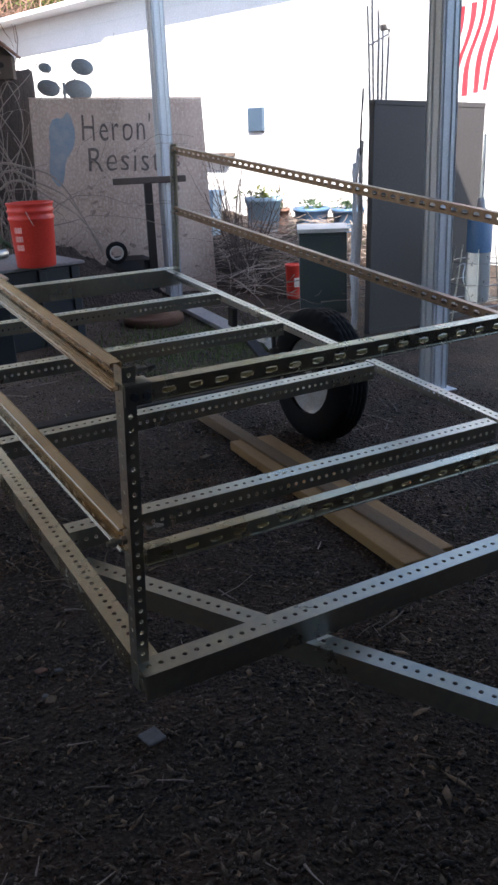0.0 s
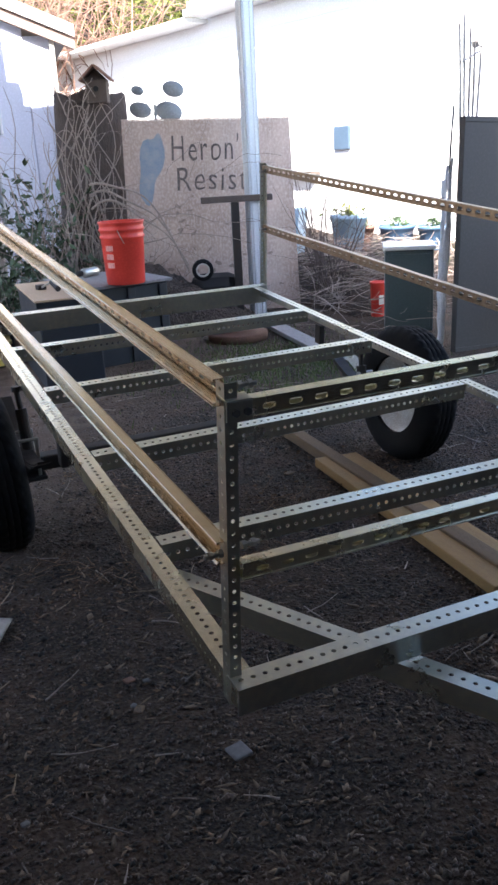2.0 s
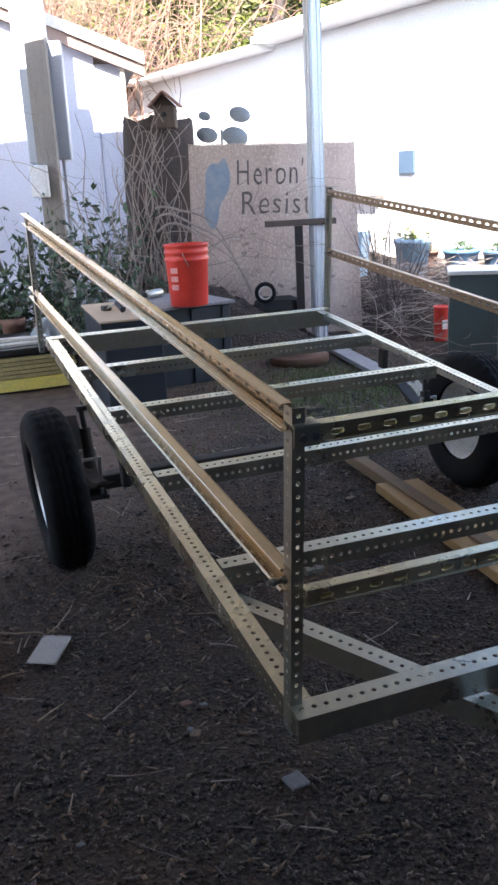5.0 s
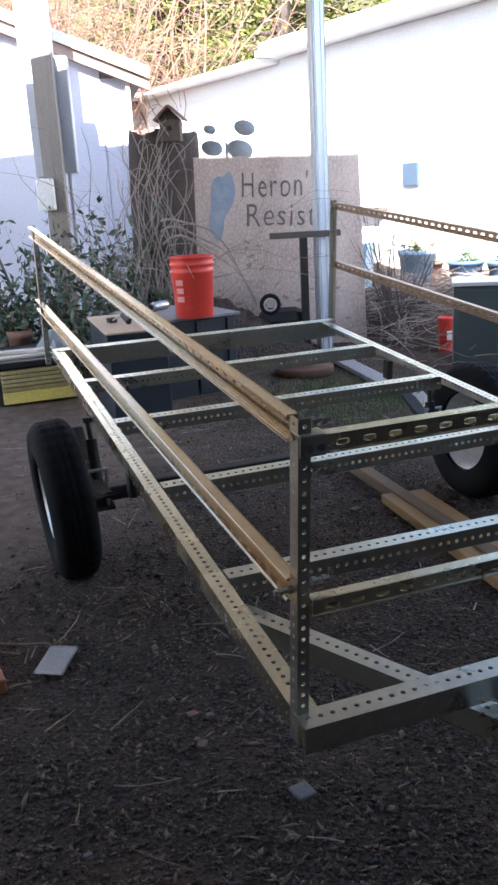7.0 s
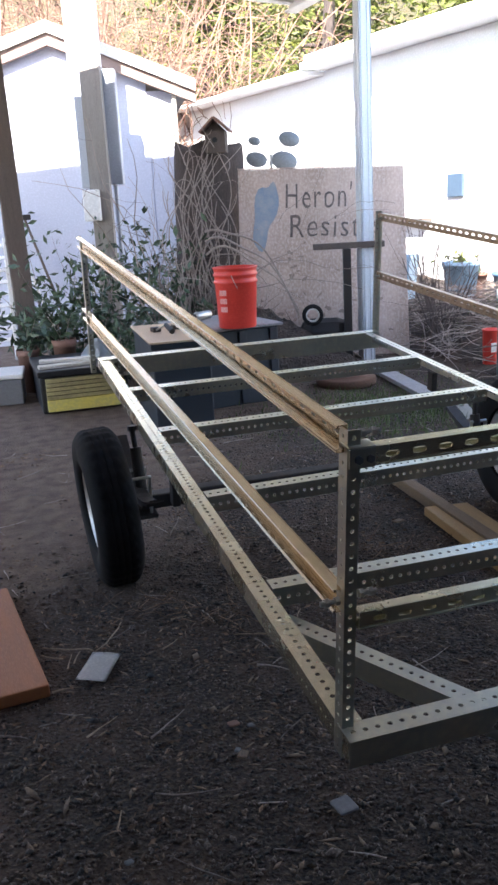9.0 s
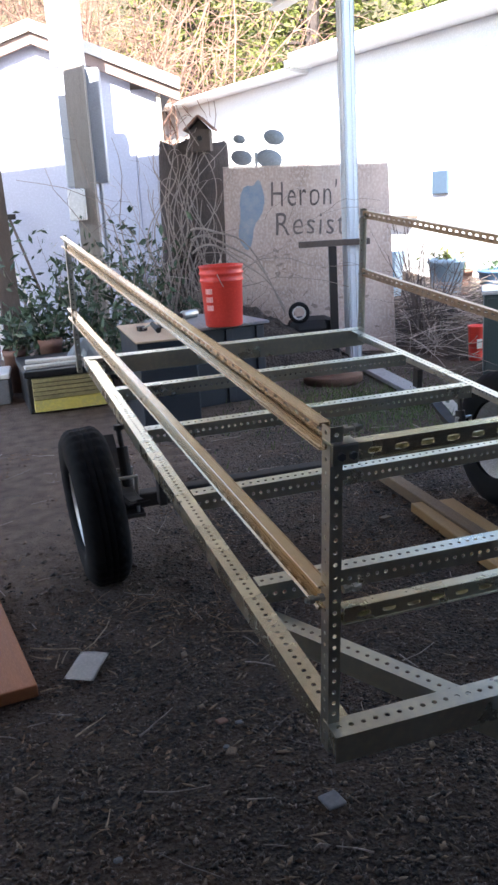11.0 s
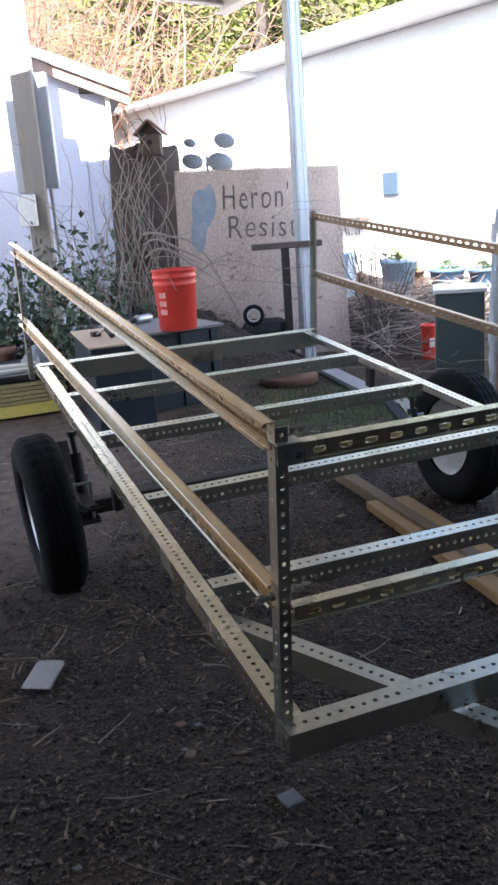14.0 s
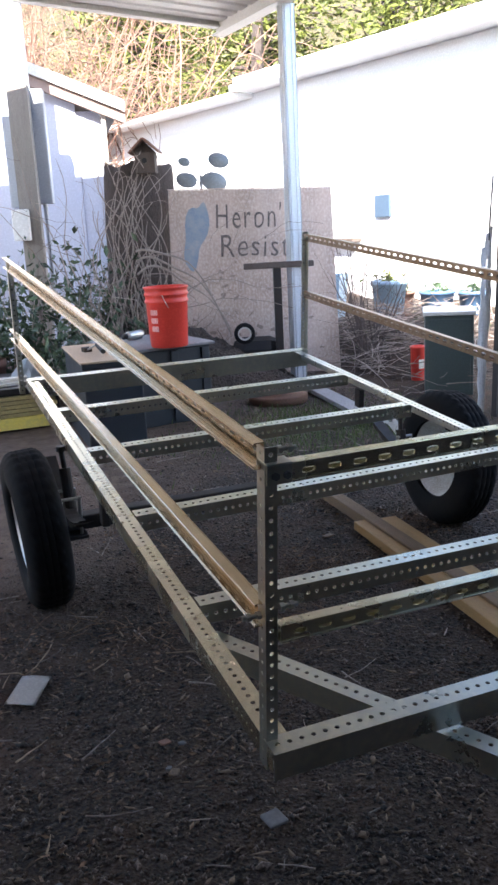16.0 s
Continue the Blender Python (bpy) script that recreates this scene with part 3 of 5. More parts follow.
def wheel(x, side):
    """A trailer wheel on its side of the axle; side is the way to its outer face."""
    hub = new("wheel")
    hub.parent = trailer
    hub.matrix_local = pose(x, 1.585, -0.273, 0, 90 * side, 0) @ pose(0, 0, 0, 0.8, 3.5 * side, 0)
    R, h = 0.262, 0.071
    # (radius, height, depth of the tread's cuts there)
    inner = [(0.150, -h * 0.86, 0), (0.170, -h * 0.95, 0), (0.200, -h, 0), (0.230, -h * 0.96, 0), (0.246, -h * 0.82, 0.0), (R - 0.004, -h * 0.66, 0.006)]
    tread = []
    for z in (-0.030, -0.010, 0.010, 0.030):
        tread += [(R - 0.003, z - 0.0100, 0), (R, z - 0.0088, 0.006), (R + 0.001, z, 0.006 if abs(z) > 0.02 else 0.0), (R, z + 0.0088, 0.006), (R - 0.003, z + 0.0100, 0)]
    prof = inner + tread + [(r, -z, d) for r, z, d in inner[::-1]] + [(0.147, 0, 0), inner[0]]
    seg = 144
    bm = bmesh.new()
    rings = []
    for r, z, d in prof:
        rings.append([bm.verts.new(((r - (d if k % 4 == 0 else 0)) * math.cos(6.28318 * k / seg), (r - (d if k % 4 == 0 else 0)) * math.sin(6.28318 * k / seg), z)) for k in range(seg)])
    for p, q in zip(rings, rings[1:]):
        for k in range(seg):
            bm.faces.new((p[k], p[(k + 1) % seg], q[(k + 1) % seg], q[k]))
    part("tyre", bm, RUBBER, hub, "black rubber trailer tyre with worn tread", True)
    prof = [(0.154, 0.060), (0.160, 0.057), (0.150, 0.051), (0.142, 0.036), (0.130, 0.032), (0.112, 0.040), (0.098, 0.046), (0.082, 0.032), (0.055, 0.026), (0.034, 0.026), (0.034, 0.02), (0.125, 0.0), (0.144, -0.045), (0.160, -0.050), (0.154, -0.058)]
    part("rim", lathe(prof, 48), RIM, hub, "white painted steel rim", True)
    bm = lathe([(0.033, 0.02), (0.033, 0.040), (0.027, 0.046), (0.0, 0.048)], 24)
    part("hub_cap", bm, RIM, hub)
    for k in range(5):
        w = 6.28318 * k / 5
        part("lug_nut", rod((0.057 * math.cos(w), 0.057 * math.sin(w), 0.024), (0.057 * math.cos(w), 0.057 * math.sin(w), 0.044), 0.011, 0.008, 6), BOLT, hub)
    return hub


wheel(-0.144, -1)
wheel(1.450, 1)
part("axle", box((-0.08, 1.560, -0.298), (1.38, 1.610, -0.248), 0.006), IRON, trailer, "black square axle tube")
for x in (-0.035, 1.28):
    bm = bmesh.new()
    for k, half in enumerate((0.30, 0.24, 0.17)):
        n = 12
        top = []
        for i in range(n + 1):
            s = -1 + 2 * i / n
            top.append((1.585 + half * s, -0.225 + 0.085 * (s * half / 0.30) ** 2 - 0.008 * k))
        for (y0, z0), (y1, z1) in zip(top, top[1:]):
            vs = [bm.verts.new((x + sx * 0.022, yy, zz + dz)) for yy, zz in ((y0, z0), (y1, z1)) for sx in (-1, 1) for dz in (-0.006, 0)]
            for f in ((0, 1, 3, 2), (4, 6, 7, 5), (0, 4, 5, 1), (2, 3, 7, 6), (1, 5, 7, 3), (0, 2, 6, 4)):
                bm.faces.new([vs[i] for i in f])
    part("leaf_spring", bm, IRON, trailer)
    for y in (1.285, 1.885):
        part("spring_hanger", box(((0.008 if x < 0.5 else 1.215), y - 0.02, (-0.165 if y < 1.5 else -0.12)), ((0.032 if x < 0.5 else 1.239), y + 0.02, -0.043), 0.004), IRON, trailer)
    for y in (1.545, 1.625):
        bm = rod((x - 0.03, y, -0.315), (x - 0.03, y, -0.17), 0.006, seg=8)
        rod((x + 0.03, y, -0.315), (x + 0.03, y, -0.17), 0.006, seg=8, bm=bm)
        rod((x - 0.03, y, -0.174), (x + 0.03, y, -0.174), 0.006, seg=8, bm=bm)
        part("u_bolt", bm, BOLT, trailer)
    part("spring_plate", box((x - 0.05, 1.525, -0.314), (x + 0.05, 1.645, -0.301), 0.003), IRON, trailer)
    k, low = (1, 0.0) if x < 0.5 else (-1, -0.05)
    bm = rod((x + 0.012 * k, 1.60, -0.24 + low), (x + 0.008 * k, 1.64, -0.10 + low), 0.019, seg=14)
    rod((x + 0.008 * k, 1.64, -0.10 + low), (x + 0.004 * k, 1.655, -0.045 + low), 0.009, seg=10, bm=bm)
    rod((x + 0.004 * k, 1.655, -0.045 + low), (x + 0.004 * k, 1.657, -0.028 + low), 0.016, seg=12, bm=bm)
    part("shock_absorber", bm, IRON, trailer, "black shock absorber")


# ---- loose things on the ground round the trailer ----
def plank(lo, hi, mat, m, label, name="plank", category="plank", group=""):
    ob = tagged(finish(box(lo, hi, 0.004), name, mat), label, category, group)
    ob.matrix_world = m
    return ob


# boards lying on edge and flat under the deck
plank((-0.043, 0, 0.0), (0.043, 1.16, 0.035), LUMBER, pose(1.000, 0.49, 0.006, 0, 0, -5.0), "long pale lumber board lying flat on gravel", group="boards under the trailer")
plank((-0.038, 0, 0.0), (0.030, 1.13, 0.035), LUMBER, pose(1.110, 0.50, 0.006, 0, 0, -4.6), "long pale lumber board lying flat on gravel", group="boards under the trailer")
plank((-0.028, 0, 0.0), (0.028, 1.62, 0.043), BROWNWOOD, pose(1.060, 0.47, 0.007, 0, 0, -3.4), "brown weathered timber lying between pale boards", group="boards under the trailer")
plank((-0.06, 0, 0.0), (0.06, 0.9, 0.03), GREYTOP, pose(2.10, 3.45, 0.006, 0, 0, -8.0), "grey weathered board lying behind the trailer")
plank((-0.20, 0, 0.0), (0.065, 0.665, 0.035), REDWOOD, pose(-0.487, 0.905, 0.006, 0, 0, 6.0), "orange-brown board lying on the gravel")


def sheet(name, lo, hi, thick, mat, m, label, category):
    bm = bmesh.new()
    n = 8
    g = [[bm.verts.new((lo[0] + (hi[0] - lo[0]) * i / n, lo[1] + (hi[1] - lo[1]) * j / n, 0.001 * math.sin(i * 0.5) + 0.001 * math.cos(j * 0.6 + i * 0.4))) for i in range(n + 1)] for j in range(n + 1)]
    for j in range(n):
        for i in range(n):
            bm.faces.new((g[j][i], g[j][i + 1], g[j + 1][i + 1], g[j + 1][i]))
    bmesh.ops.solidify(bm, geom=bm.faces[:], thickness=thick)
    ob = tagged(finish(bm, name, mat, smooth=True), label, category)
    ob.matrix_world = m
    return ob


sheet("paper_sheet", (-0.041, -0.068), (0.041, 0.068), 0.0008, PAPER, pose(-0.287, 0.997, 0.016, 2, 0, -28), "white paper card lying on gravel", "paper")
plank((-0.022, -0.022, 0), (0.022, 0.022, 0.008), STONE, pose(0.090, 0.250, 0.012, 4, 3, 12), "small square grey tile chip on gravel", "tile_chip", "tile")
plank((-0.03, -0.012, 0), (0.03, 0.012, 0.006), CHIPS, pose(0.93, 1.62, 0.012, 4, 8, 35), "dull tan scrap lying on dark earth", "paper_scrap", "scrap")
plank((-0.016, -0.011, 0), (0.016, 0.011, 0.005), CHIPS, pose(-0.045, 0.49, 0.010, 6, 5, 60), "small dull tan scrap on gravel", "paper_scrap", "scrap")
plank((-0.014, -0.010, 0), (0.014, 0.010, 0.005), TERRA, pose(-0.03, 0.61, 0.010, 3, 9, 20), "small brown leaf scrap on gravel", "leaf_scrap", "scrap")


def twig_litter():
    rnd = random.Random(12)
    paths = []
    for _ in range(260):
        x, y = rnd.uniform(-1.2, 1.9), rnd.uniform(-0.3, 3.6)
        a = rnd.uniform(0, 6.28)
        paths.append(stem(rnd, (x, y, ground_height(x, y) + 0.006), (math.cos(a), math.sin(a), 0), rnd.uniform(0.04, 0.16), rnd.uniform(0.0012, 0.003), 4, 0.15))
    tagged(raw("twig_litter", *tubes(paths), TWIG), "dry twigs and straw strewn over gravel", "twigs", kind="stuff")


twig_litter()


def twig_nests():
    """Small tangles of brown twigs and bark on the gravel."""
    rnd = random.Random(13)
    nests = []
    for cx, cy, r in ((0.03, 1.20, 0.10), (0.12, 1.12, 0.08), (-0.12, 1.32, 0.10), (0.55, 1.05, 0.12), (0.25, 1.75, 0.15), (0.75, 1.40, 0.14)):
        for _ in range(30):                             # small nests of brown twigs
            x, y, a = rnd.gauss(cx, r * 0.5), rnd.gauss(cy, r * 0.5), rnd.uniform(0, 6.28)
            nests.append(stem(rnd, (x, y, ground_height(x, y) + rnd.uniform(0.006, 0.02)), (math.cos(a), math.sin(a), rnd.uniform(-0.1, 0.2)), rnd.uniform(0.03, 0.10), rnd.uniform(0.001, 0.0022), 4, 0.35))
    tagged(raw("twig_tangle", *tubes(nests), DEADLEAF), "tangles of brown twigs lying on gravel", "twigs", kind="stuff")


twig_nests()


def cord(points, r, mat, label):
    tagged(raw("cord", *tubes([[(Vector(p), r) for p in points]], 6), mat, smooth=True), label, "cord")


cord([(-0.42, 1.17, 0.012), (-0.36, 1.13, 0.014), (-0.30, 1.10, 0.018), (-0.285, 1.07, 0.022), (-0.25, 1.11, 0.018), (-0.20, 1.20, 0.012), (-0.185, 1.24, 0.01)], 0.0022, DRYSTALK, "pale brown cord lying by a paper card")


# ---- behind the trailer ----
def low_chest():
    ob = thing("low_chest", "low dark chest with a worn grey top", "chest", pose(0.765, 3.80, 0, 0, 0, 8))
    part("body", box((0.02, 0.02, 0.0), (0.55, 0.64, 0.470), 0.008), NAVY, ob)
    part("top", box((0.0, -0.005, 0.472), (0.575, 0.665, 0.490), 0.004), GREYTOP, ob, "worn grey top")
    for x in (0.06, 0.30, 0.51):
        part("batten", box((x - 0.025, 0.004, 0.02), (x + 0.025, 0.019, 0.46), 0.003), NAVY, ob)


def side_box():
    ob = thing("storage_box", "plain dark box topped with a plywood offcut", "box", pose(0.41, 3.46, 0, 0, 0, -3.5))
    part("body", box((0.012, 0.012, 0.0), (0.335, 0.80, 0.455), 0.008), NAVY, ob)
    part("lid", box((0.004, 0.004, 0.457), (0.343, 0.81, 0.489), 0.006), NAVY, ob)


low_chest()
side_box()
plank((0, 0, 0), (0.35, 0.80, 0.012), TANPLY, pose(0.405, 3.455, 0.4895, 0, 0, -3.5), "tan plywood offcut lying on a dark box", "plywood_offcut", "plywood")


def bucket(x, y, z):
    ob = thing("bucket", "red plastic pail standing on the grey chest top", "bucket", pose(x, y, z) @ Matrix.Diagonal((0.89, 0.89, 0.965, 1)))
    prof = [(0.0, 0.0), (0.122, 0.0), (0.126, 0.006), (0.140, 0.27), (0.147, 0.275), (0.147, 0.287), (0.141, 0.290), (0.142, 0.315), (0.149, 0.318), (0.149, 0.330), (0.143, 0.333), (0.145, 0.358), (0.151, 0.361), (0.151, 0.370), (0.140, 0.370), (0.137, 0.300), (0.120, 0.012), (0.0, 0.010)]
    part("body", lathe(prof, 48), RED, ob, smooth=True)
    pts = [(Vector((0.15 * math.cos(a), -0.02 - 0.06 * math.sin(a), 0.325 - 0.15 * math.sin(a))), 0.0025) for a in [math.pi * i / 14 for i in range(15)]]
    v, f = tubes([pts], 6)
    handle = raw("handle", v, f, BOLT, ob, "thin wire handle", True)
    handle.matrix_local = pose(0, 0, 0, 0, 0, 55)
    for k in range(3):
        a = radians(205 + 8 * k)
        for j in range(3):
            z0 = 0.12 + 0.05 * j
            r = 0.126 + 0.014 * z0 / 0.27 + 0.0035
            part("print_bar", box((-0.002, -0.009, -0.016), (0.0015, 0.009, 0.016), m=Matrix.Rotation(a, 4, "Z") @ Matrix.Translation((r, 0, z0))), PALEPRINT, ob, "pale worn print")
    return ob


bucket(1.035, 3.85, 0.4905)


def hand_torch(m, label):
    ob = thing("spray_can", label, "can", m)
    part("body", lathe([(0, 0), (0.026, 0), (0.028, 0.004), (0.028, 0.12), (0.020, 0.135), (0, 0.135)], 20), BOLT, ob, smooth=True)
    part("cap", lathe([(0.018, 0.135), (0.018, 0.165), (0.0, 0.168)], 16), BLACKP, ob, smooth=True)


hand_torch(pose(1.0, 4.36, 0.519, 90, 0, -60), "grey metal can lying beside the red pail")


def hand_tool(x, y, rz, label):
    ob = thing("hand_tool", label, "tool", pose(x, y, 0.503, 0, 0, rz))
    part("grip", rod((0, 0, 0.022), (0.09, 0, 0.052), 0.017, 0.013, 12), BLACKP, ob)
    part("shaft", rod((0.09, 0, 0.052), (0.20, 0.02, 0.012), 0.006, seg=8), BOLT, ob)
    part("head", box((0.19, -0.01, 0.0), (0.24, 0.04, 0.028), 0.004), IRON, ob)


hand_tool(0.585, 3.66, 100, "black hand tool lying on a plywood offcut")
hand_tool(0.70, 3.70, 95, "black hand tool lying on a plywood offcut")


def toolbox():
    ob = thing("storage_crate", "black crate with yellow slatted front on the ground", "crate", pose(-0.19, 4.25, 0))
    part("body", box((0.055, 0.02, 0.0), (0.60, 0.62, 0.233), 0.01), BLACKP, ob)
    part("lid", box((0.04, -0.02, 0.235), (0.62, 0.64, 0.275), 0.008), BLACKP, ob)
    part("slat", box((0.085, -0.004, 0.012), (0.58, 0.018, 0.088), 0.004), YELLOW, ob, "broad yellow slat")
    for k in range(5):
        part("slat", box((0.085, -0.008 - 0.003 * k, 0.092 + 0.027 * k), (0.58 - 0.01 * (k % 2), 0.018, 0.115 + 0.027 * k), 0.003), STRAWSLAT, ob, "thin straw-coloured slat")
    return ob


toolbox()
for i, (x, y, rz) in enumerate(((-0.13, 4.30, 4), (-0.12, 4.40, -6))):
    plank((0, 0, 0), (0.36, 0.07, 0.02), TRIM, pose(x, y, 0.276 + 0.021 * i, 0, 0, rz), "short pale offcut lying on a black crate", "offcut", "offcut")


def leaning_post():
    ob = thing("fence_post", "old dark brown timber post standing in the ground", "post", pose(-0.09, 5.50, 0, 0, -1))
    part("shaft", box((-0.070, -0.06, -0.05), (0.070, 0.06, 2.55), 0.008), OLDWOOD, ob)


leaning_post()


def garden_tool(p, q, head, label):
    ob = thing("garden_tool", label, "garden tool")
    part("handle", rod(p, q, 0.014, 0.012, 10), OLDWOOD if head else TRIM, ob)
    d = (Vector(q) - Vector(p)).normalized()
    part("head", box(Vector(q) - Vector((0.06, 0.02, 0.02)), Vector(q) + Vector((0.06, 0.02, 0.03)), 0.006), IRON, ob)


garden_tool((0.42, 7.0, 0.02), (0.10, 7.35, 1.20), True, "long-handled garden tool leaning on the lilac wall")
garden_tool((0.28, 6.9, 0.02), (0.02, 7.3, 0.95), False, "pale-handled garden tool leaning on the lilac wall")


def floor_stand():
    ob = thing("work_stand", "dark steel T-shaped work stand", "stand", pose(2.13, 4.66, 0, 0, 0, -18))
    part("upright", box((-0.028, -0.028, 0.02), (0.028, 0.028, 0.86), 0.004), IRON, ob)
    part("bar", box((-0.24, -0.03, 0.862), (0.27, 0.03, 0.905), 0.005), OLDWOOD, ob)
    part("base", lathe([(0, 0), (0.17, 0), (0.17, 0.015), (0.05, 0.03), (0, 0.03)], 24), IRON, ob)


def round_drum():
    ob = thing("brake_drum", "rusty round iron disc lying on the ground", "iron disc", pose(1.85, 4.10, 0.0))
    part("rim", lathe([(0.0, 0.0), (0.19, 0.0), (0.20, 0.008), (0.20, 0.05), (0.19, 0.058), (0.12, 0.062), (0.11, 0.085), (0.05, 0.088), (0.05, 0.03), (0.0, 0.03)], 40), RUST, ob, smooth=True)


floor_stand()
round_drum()


def painted_sign():
    tl, tr = Vector((1.543, 5.419, 0)), Vector((2.728, 5.007, 0))
    ang = math.degrees(math.atan2(tr.y - tl.y, tr.x - tl.x))
    ob = thing("plywood_sign", "weathered plywood sign with dark hand-painted lettering, leaning upright", "sign", pose(tl.x, tl.y, 0.0, 0, 1.6, ang))
    w = (tr - tl).length
    bm = box((0, 0, 0.02), (w, 0.018, 1.46), 0.003)
    for v in bm.verts:
        if v.co.x > w / 2:
            v.co.x += 0.085 * (1.46 - v.co.z) / 1.44
    part("board", bm, PLY, ob)
    part("edge_strip", box((-0.003, -0.003, 1.462), (w + 0.003, 0.021, 1.470), 0.002), PLY, ob)
    for text, x, z, size in (("Heron'", 0.345, 1.172, 0.265), ("Resist", 0.375, 0.955, 0.245), ("s", 1.02, 0.975, 0.19)):
        cu = bpy.data.curves.new("lettering", "FONT")
        cu.body, cu.size, cu.extrude, cu.shear, cu.offset, cu.space_character = text, size, 0.0012, 0.03, -0.0015, 1.12
        tmp = bpy.data.objects.new("lettering", cu)
        scene.collection.objects.link(tmp)
        me = bpy.data.meshes.new_from_object(tmp)
        bpy.data.objects.remove(tmp)
        me.transform(pose(x, -0.003, z, 90, 0, 0) @ Matrix.Diagonal((0.635 if text[0] == "H" else 0.84, 1.0, 1.0, 1.0)))
        for v in me.vertices:                           # an unsteady brush
            w_ = noise.noise_vector(Vector((v.co.x * 16, v.co.z * 16, 4)))
            v.co.x, v.co.z = v.co.x + 0.010 * w_.x, v.co.z + 0.010 * w_.z
        link_mesh(me, "lettering", DARKPAINT, ob, "dark painted letters")
    n = 28
    bm = bmesh.new()
    ring = []
    for i in range(n):
        a = 6.28318 * i / n
        r = 1 + 0.14 * math.sin(3 * a) + 0.10 * math.sin(5 * a + 1)
        ring.append((0.20 + 0.085 * r * math.cos(a) + 0.05 * math.sin(a), 1.13 + 0.25 * r * math.sin(a)))
    f = [bm.verts.new((x, -0.0035, z)) for x, z in ring]
    g = [bm.verts.new((x, 0.001, z)) for x, z in ring]
    bm.faces.new(f)
    for i in range(n):
        bm.faces.new((f[i], f[(i + 1) % n], g[(i + 1) % n], g[i]))
    part("painted_patch", bm, BLUEPAINT, ob, "blue painted patch")
    rnd = random.Random(17)
    for k in range(46):                                 # peeled and stained scabs, thickest low down and beside the blue patch
        x, z = (rnd.uniform(0.05, 1.2), abs(rnd.gauss(0, 0.32)) + 0.06) if k < 37 else (rnd.gauss(0.36, 0.10), rnd.uniform(0.5, 0.95))
        if z > 1.0:
            continue
        bm = bmesh.new()
        n, w_, h_, lean = 14, rnd.uniform(0.006, 0.030), rnd.uniform(0.005, 0.026), rnd.uniform(-0.8, 0.8)
        f, g = [], []
        for i in range(n):
            a = 6.28318 * i / n
            r = rnd.uniform(0.5, 1.2)
            px, pz = x + w_ * r * math.cos(a) + lean * h_ * math.sin(a), z + h_ * r * math.sin(a)
            f.append(bm.verts.new((px, -0.0022, pz)))
            g.append(bm.verts.new((px, 0.001, pz)))
        bm.faces.new(f)
        for i in range(n):
            bm.faces.new((f[i], f[(i + 1) % n], g[(i + 1) % n], g[i]))
        part("stain", bm, STAIN, ob, "brown stain on the plywood")
    return ob


painted_sign()


def soil_heap():
    """A dark bank of soil and rubbish against the foot of the sign, falling towards the stand."""
    n, m = 46, 26
    verts, faces = [], []
    for j in range(m + 1):
        for i in range(n + 1):
            u, v = i / n, j / m
            x, y = 1.18 + 1.22 * u, 4.52 + 0.62 * v - 0.10 * u
            crest = 0.56 * min(1, u / 0.16) * max(0.0, 1 - max(0.0, u - 0.16) / 0.84) ** 0.95
            side = min(1, v / 0.55)
            z = crest * side * (2 - side) + 0.05 * noise.noise(Vector((x * 9, y * 9, 0))) * side + 0.03 * noise.noise(Vector((x * 25, y * 25, 1))) * side
            verts.append((x, y, -0.03 + z))
    for j in range(m):
        for i in range(n):
            a = j * (n + 1) + i
            faces.append((a, a + 1, a + n + 2, a + n + 1))
    tagged(raw("soil_heap", verts, faces, SOIL), "dark bank of soil and rubbish heaped against the sign", "soil heap", kind="stuff")
    rnd = random.Random(19)
    paths = []
    for _ in range(120):
        u = rnd.random()
        x, y = 1.25 + 1.05 * u, rnd.uniform(4.62, 4.98)
        z = 0.56 * max(0.05, 1 - u) * min(1, (y - 4.5) / 0.3) * 0.95
        a = rnd.uniform(0, 6.28)
        paths.append(stem(rnd, (x, y, z), (math.cos(a), math.sin(a) * 0.5, rnd.uniform(-0.2, 0.5)), rnd.uniform(0.06, 0.25), rnd.uniform(0.002, 0.006), 5, 0.3))
    tagged(raw("heap_twigs", *tubes(paths), BARKTWIG), "dark broken twigs strewn on the soil heap", "twigs", kind="stuff")


soil_heap()


def toy_wheel():
    ob = thing("hand_cart", "small black wheel of a cart lying by the sign", "cart", pose(1.885, 4.74, 0.0, 0, 0, -20))
    m = pose(0, 0, 0.40, 90, 0, 0)
    part("tyre", lathe([(0.050, -0.02), (0.070, -0.02), (0.078, -0.010), (0.078, 0.010), (0.070, 0.02), (0.050, 0.02), (0.050, -0.02)], 32, m), RUBBER, ob, smooth=True)
    part("rim", lathe([(0.051, 0.018), (0.047, 0.022), (0.041, 0.018), (0.041, -0.018), (0.051, -0.018)], 24, m), RIM, ob, "pale rim", True)
    part("body", box((-0.10, 0.024, 0.03), (0.28, 0.20, 0.36), 0.09), BLACKP, ob)
    part("handle", rod((-0.12, 0.10, 0.10), (-0.40, 0.06, 0.26), 0.022, 0.016, 10), BLACKP, ob)
    part("foot", box((-0.16, 0.05, 0.0), (0.10, 0.17, 0.032), 0.008), BLACKP, ob)


toy_wheel()


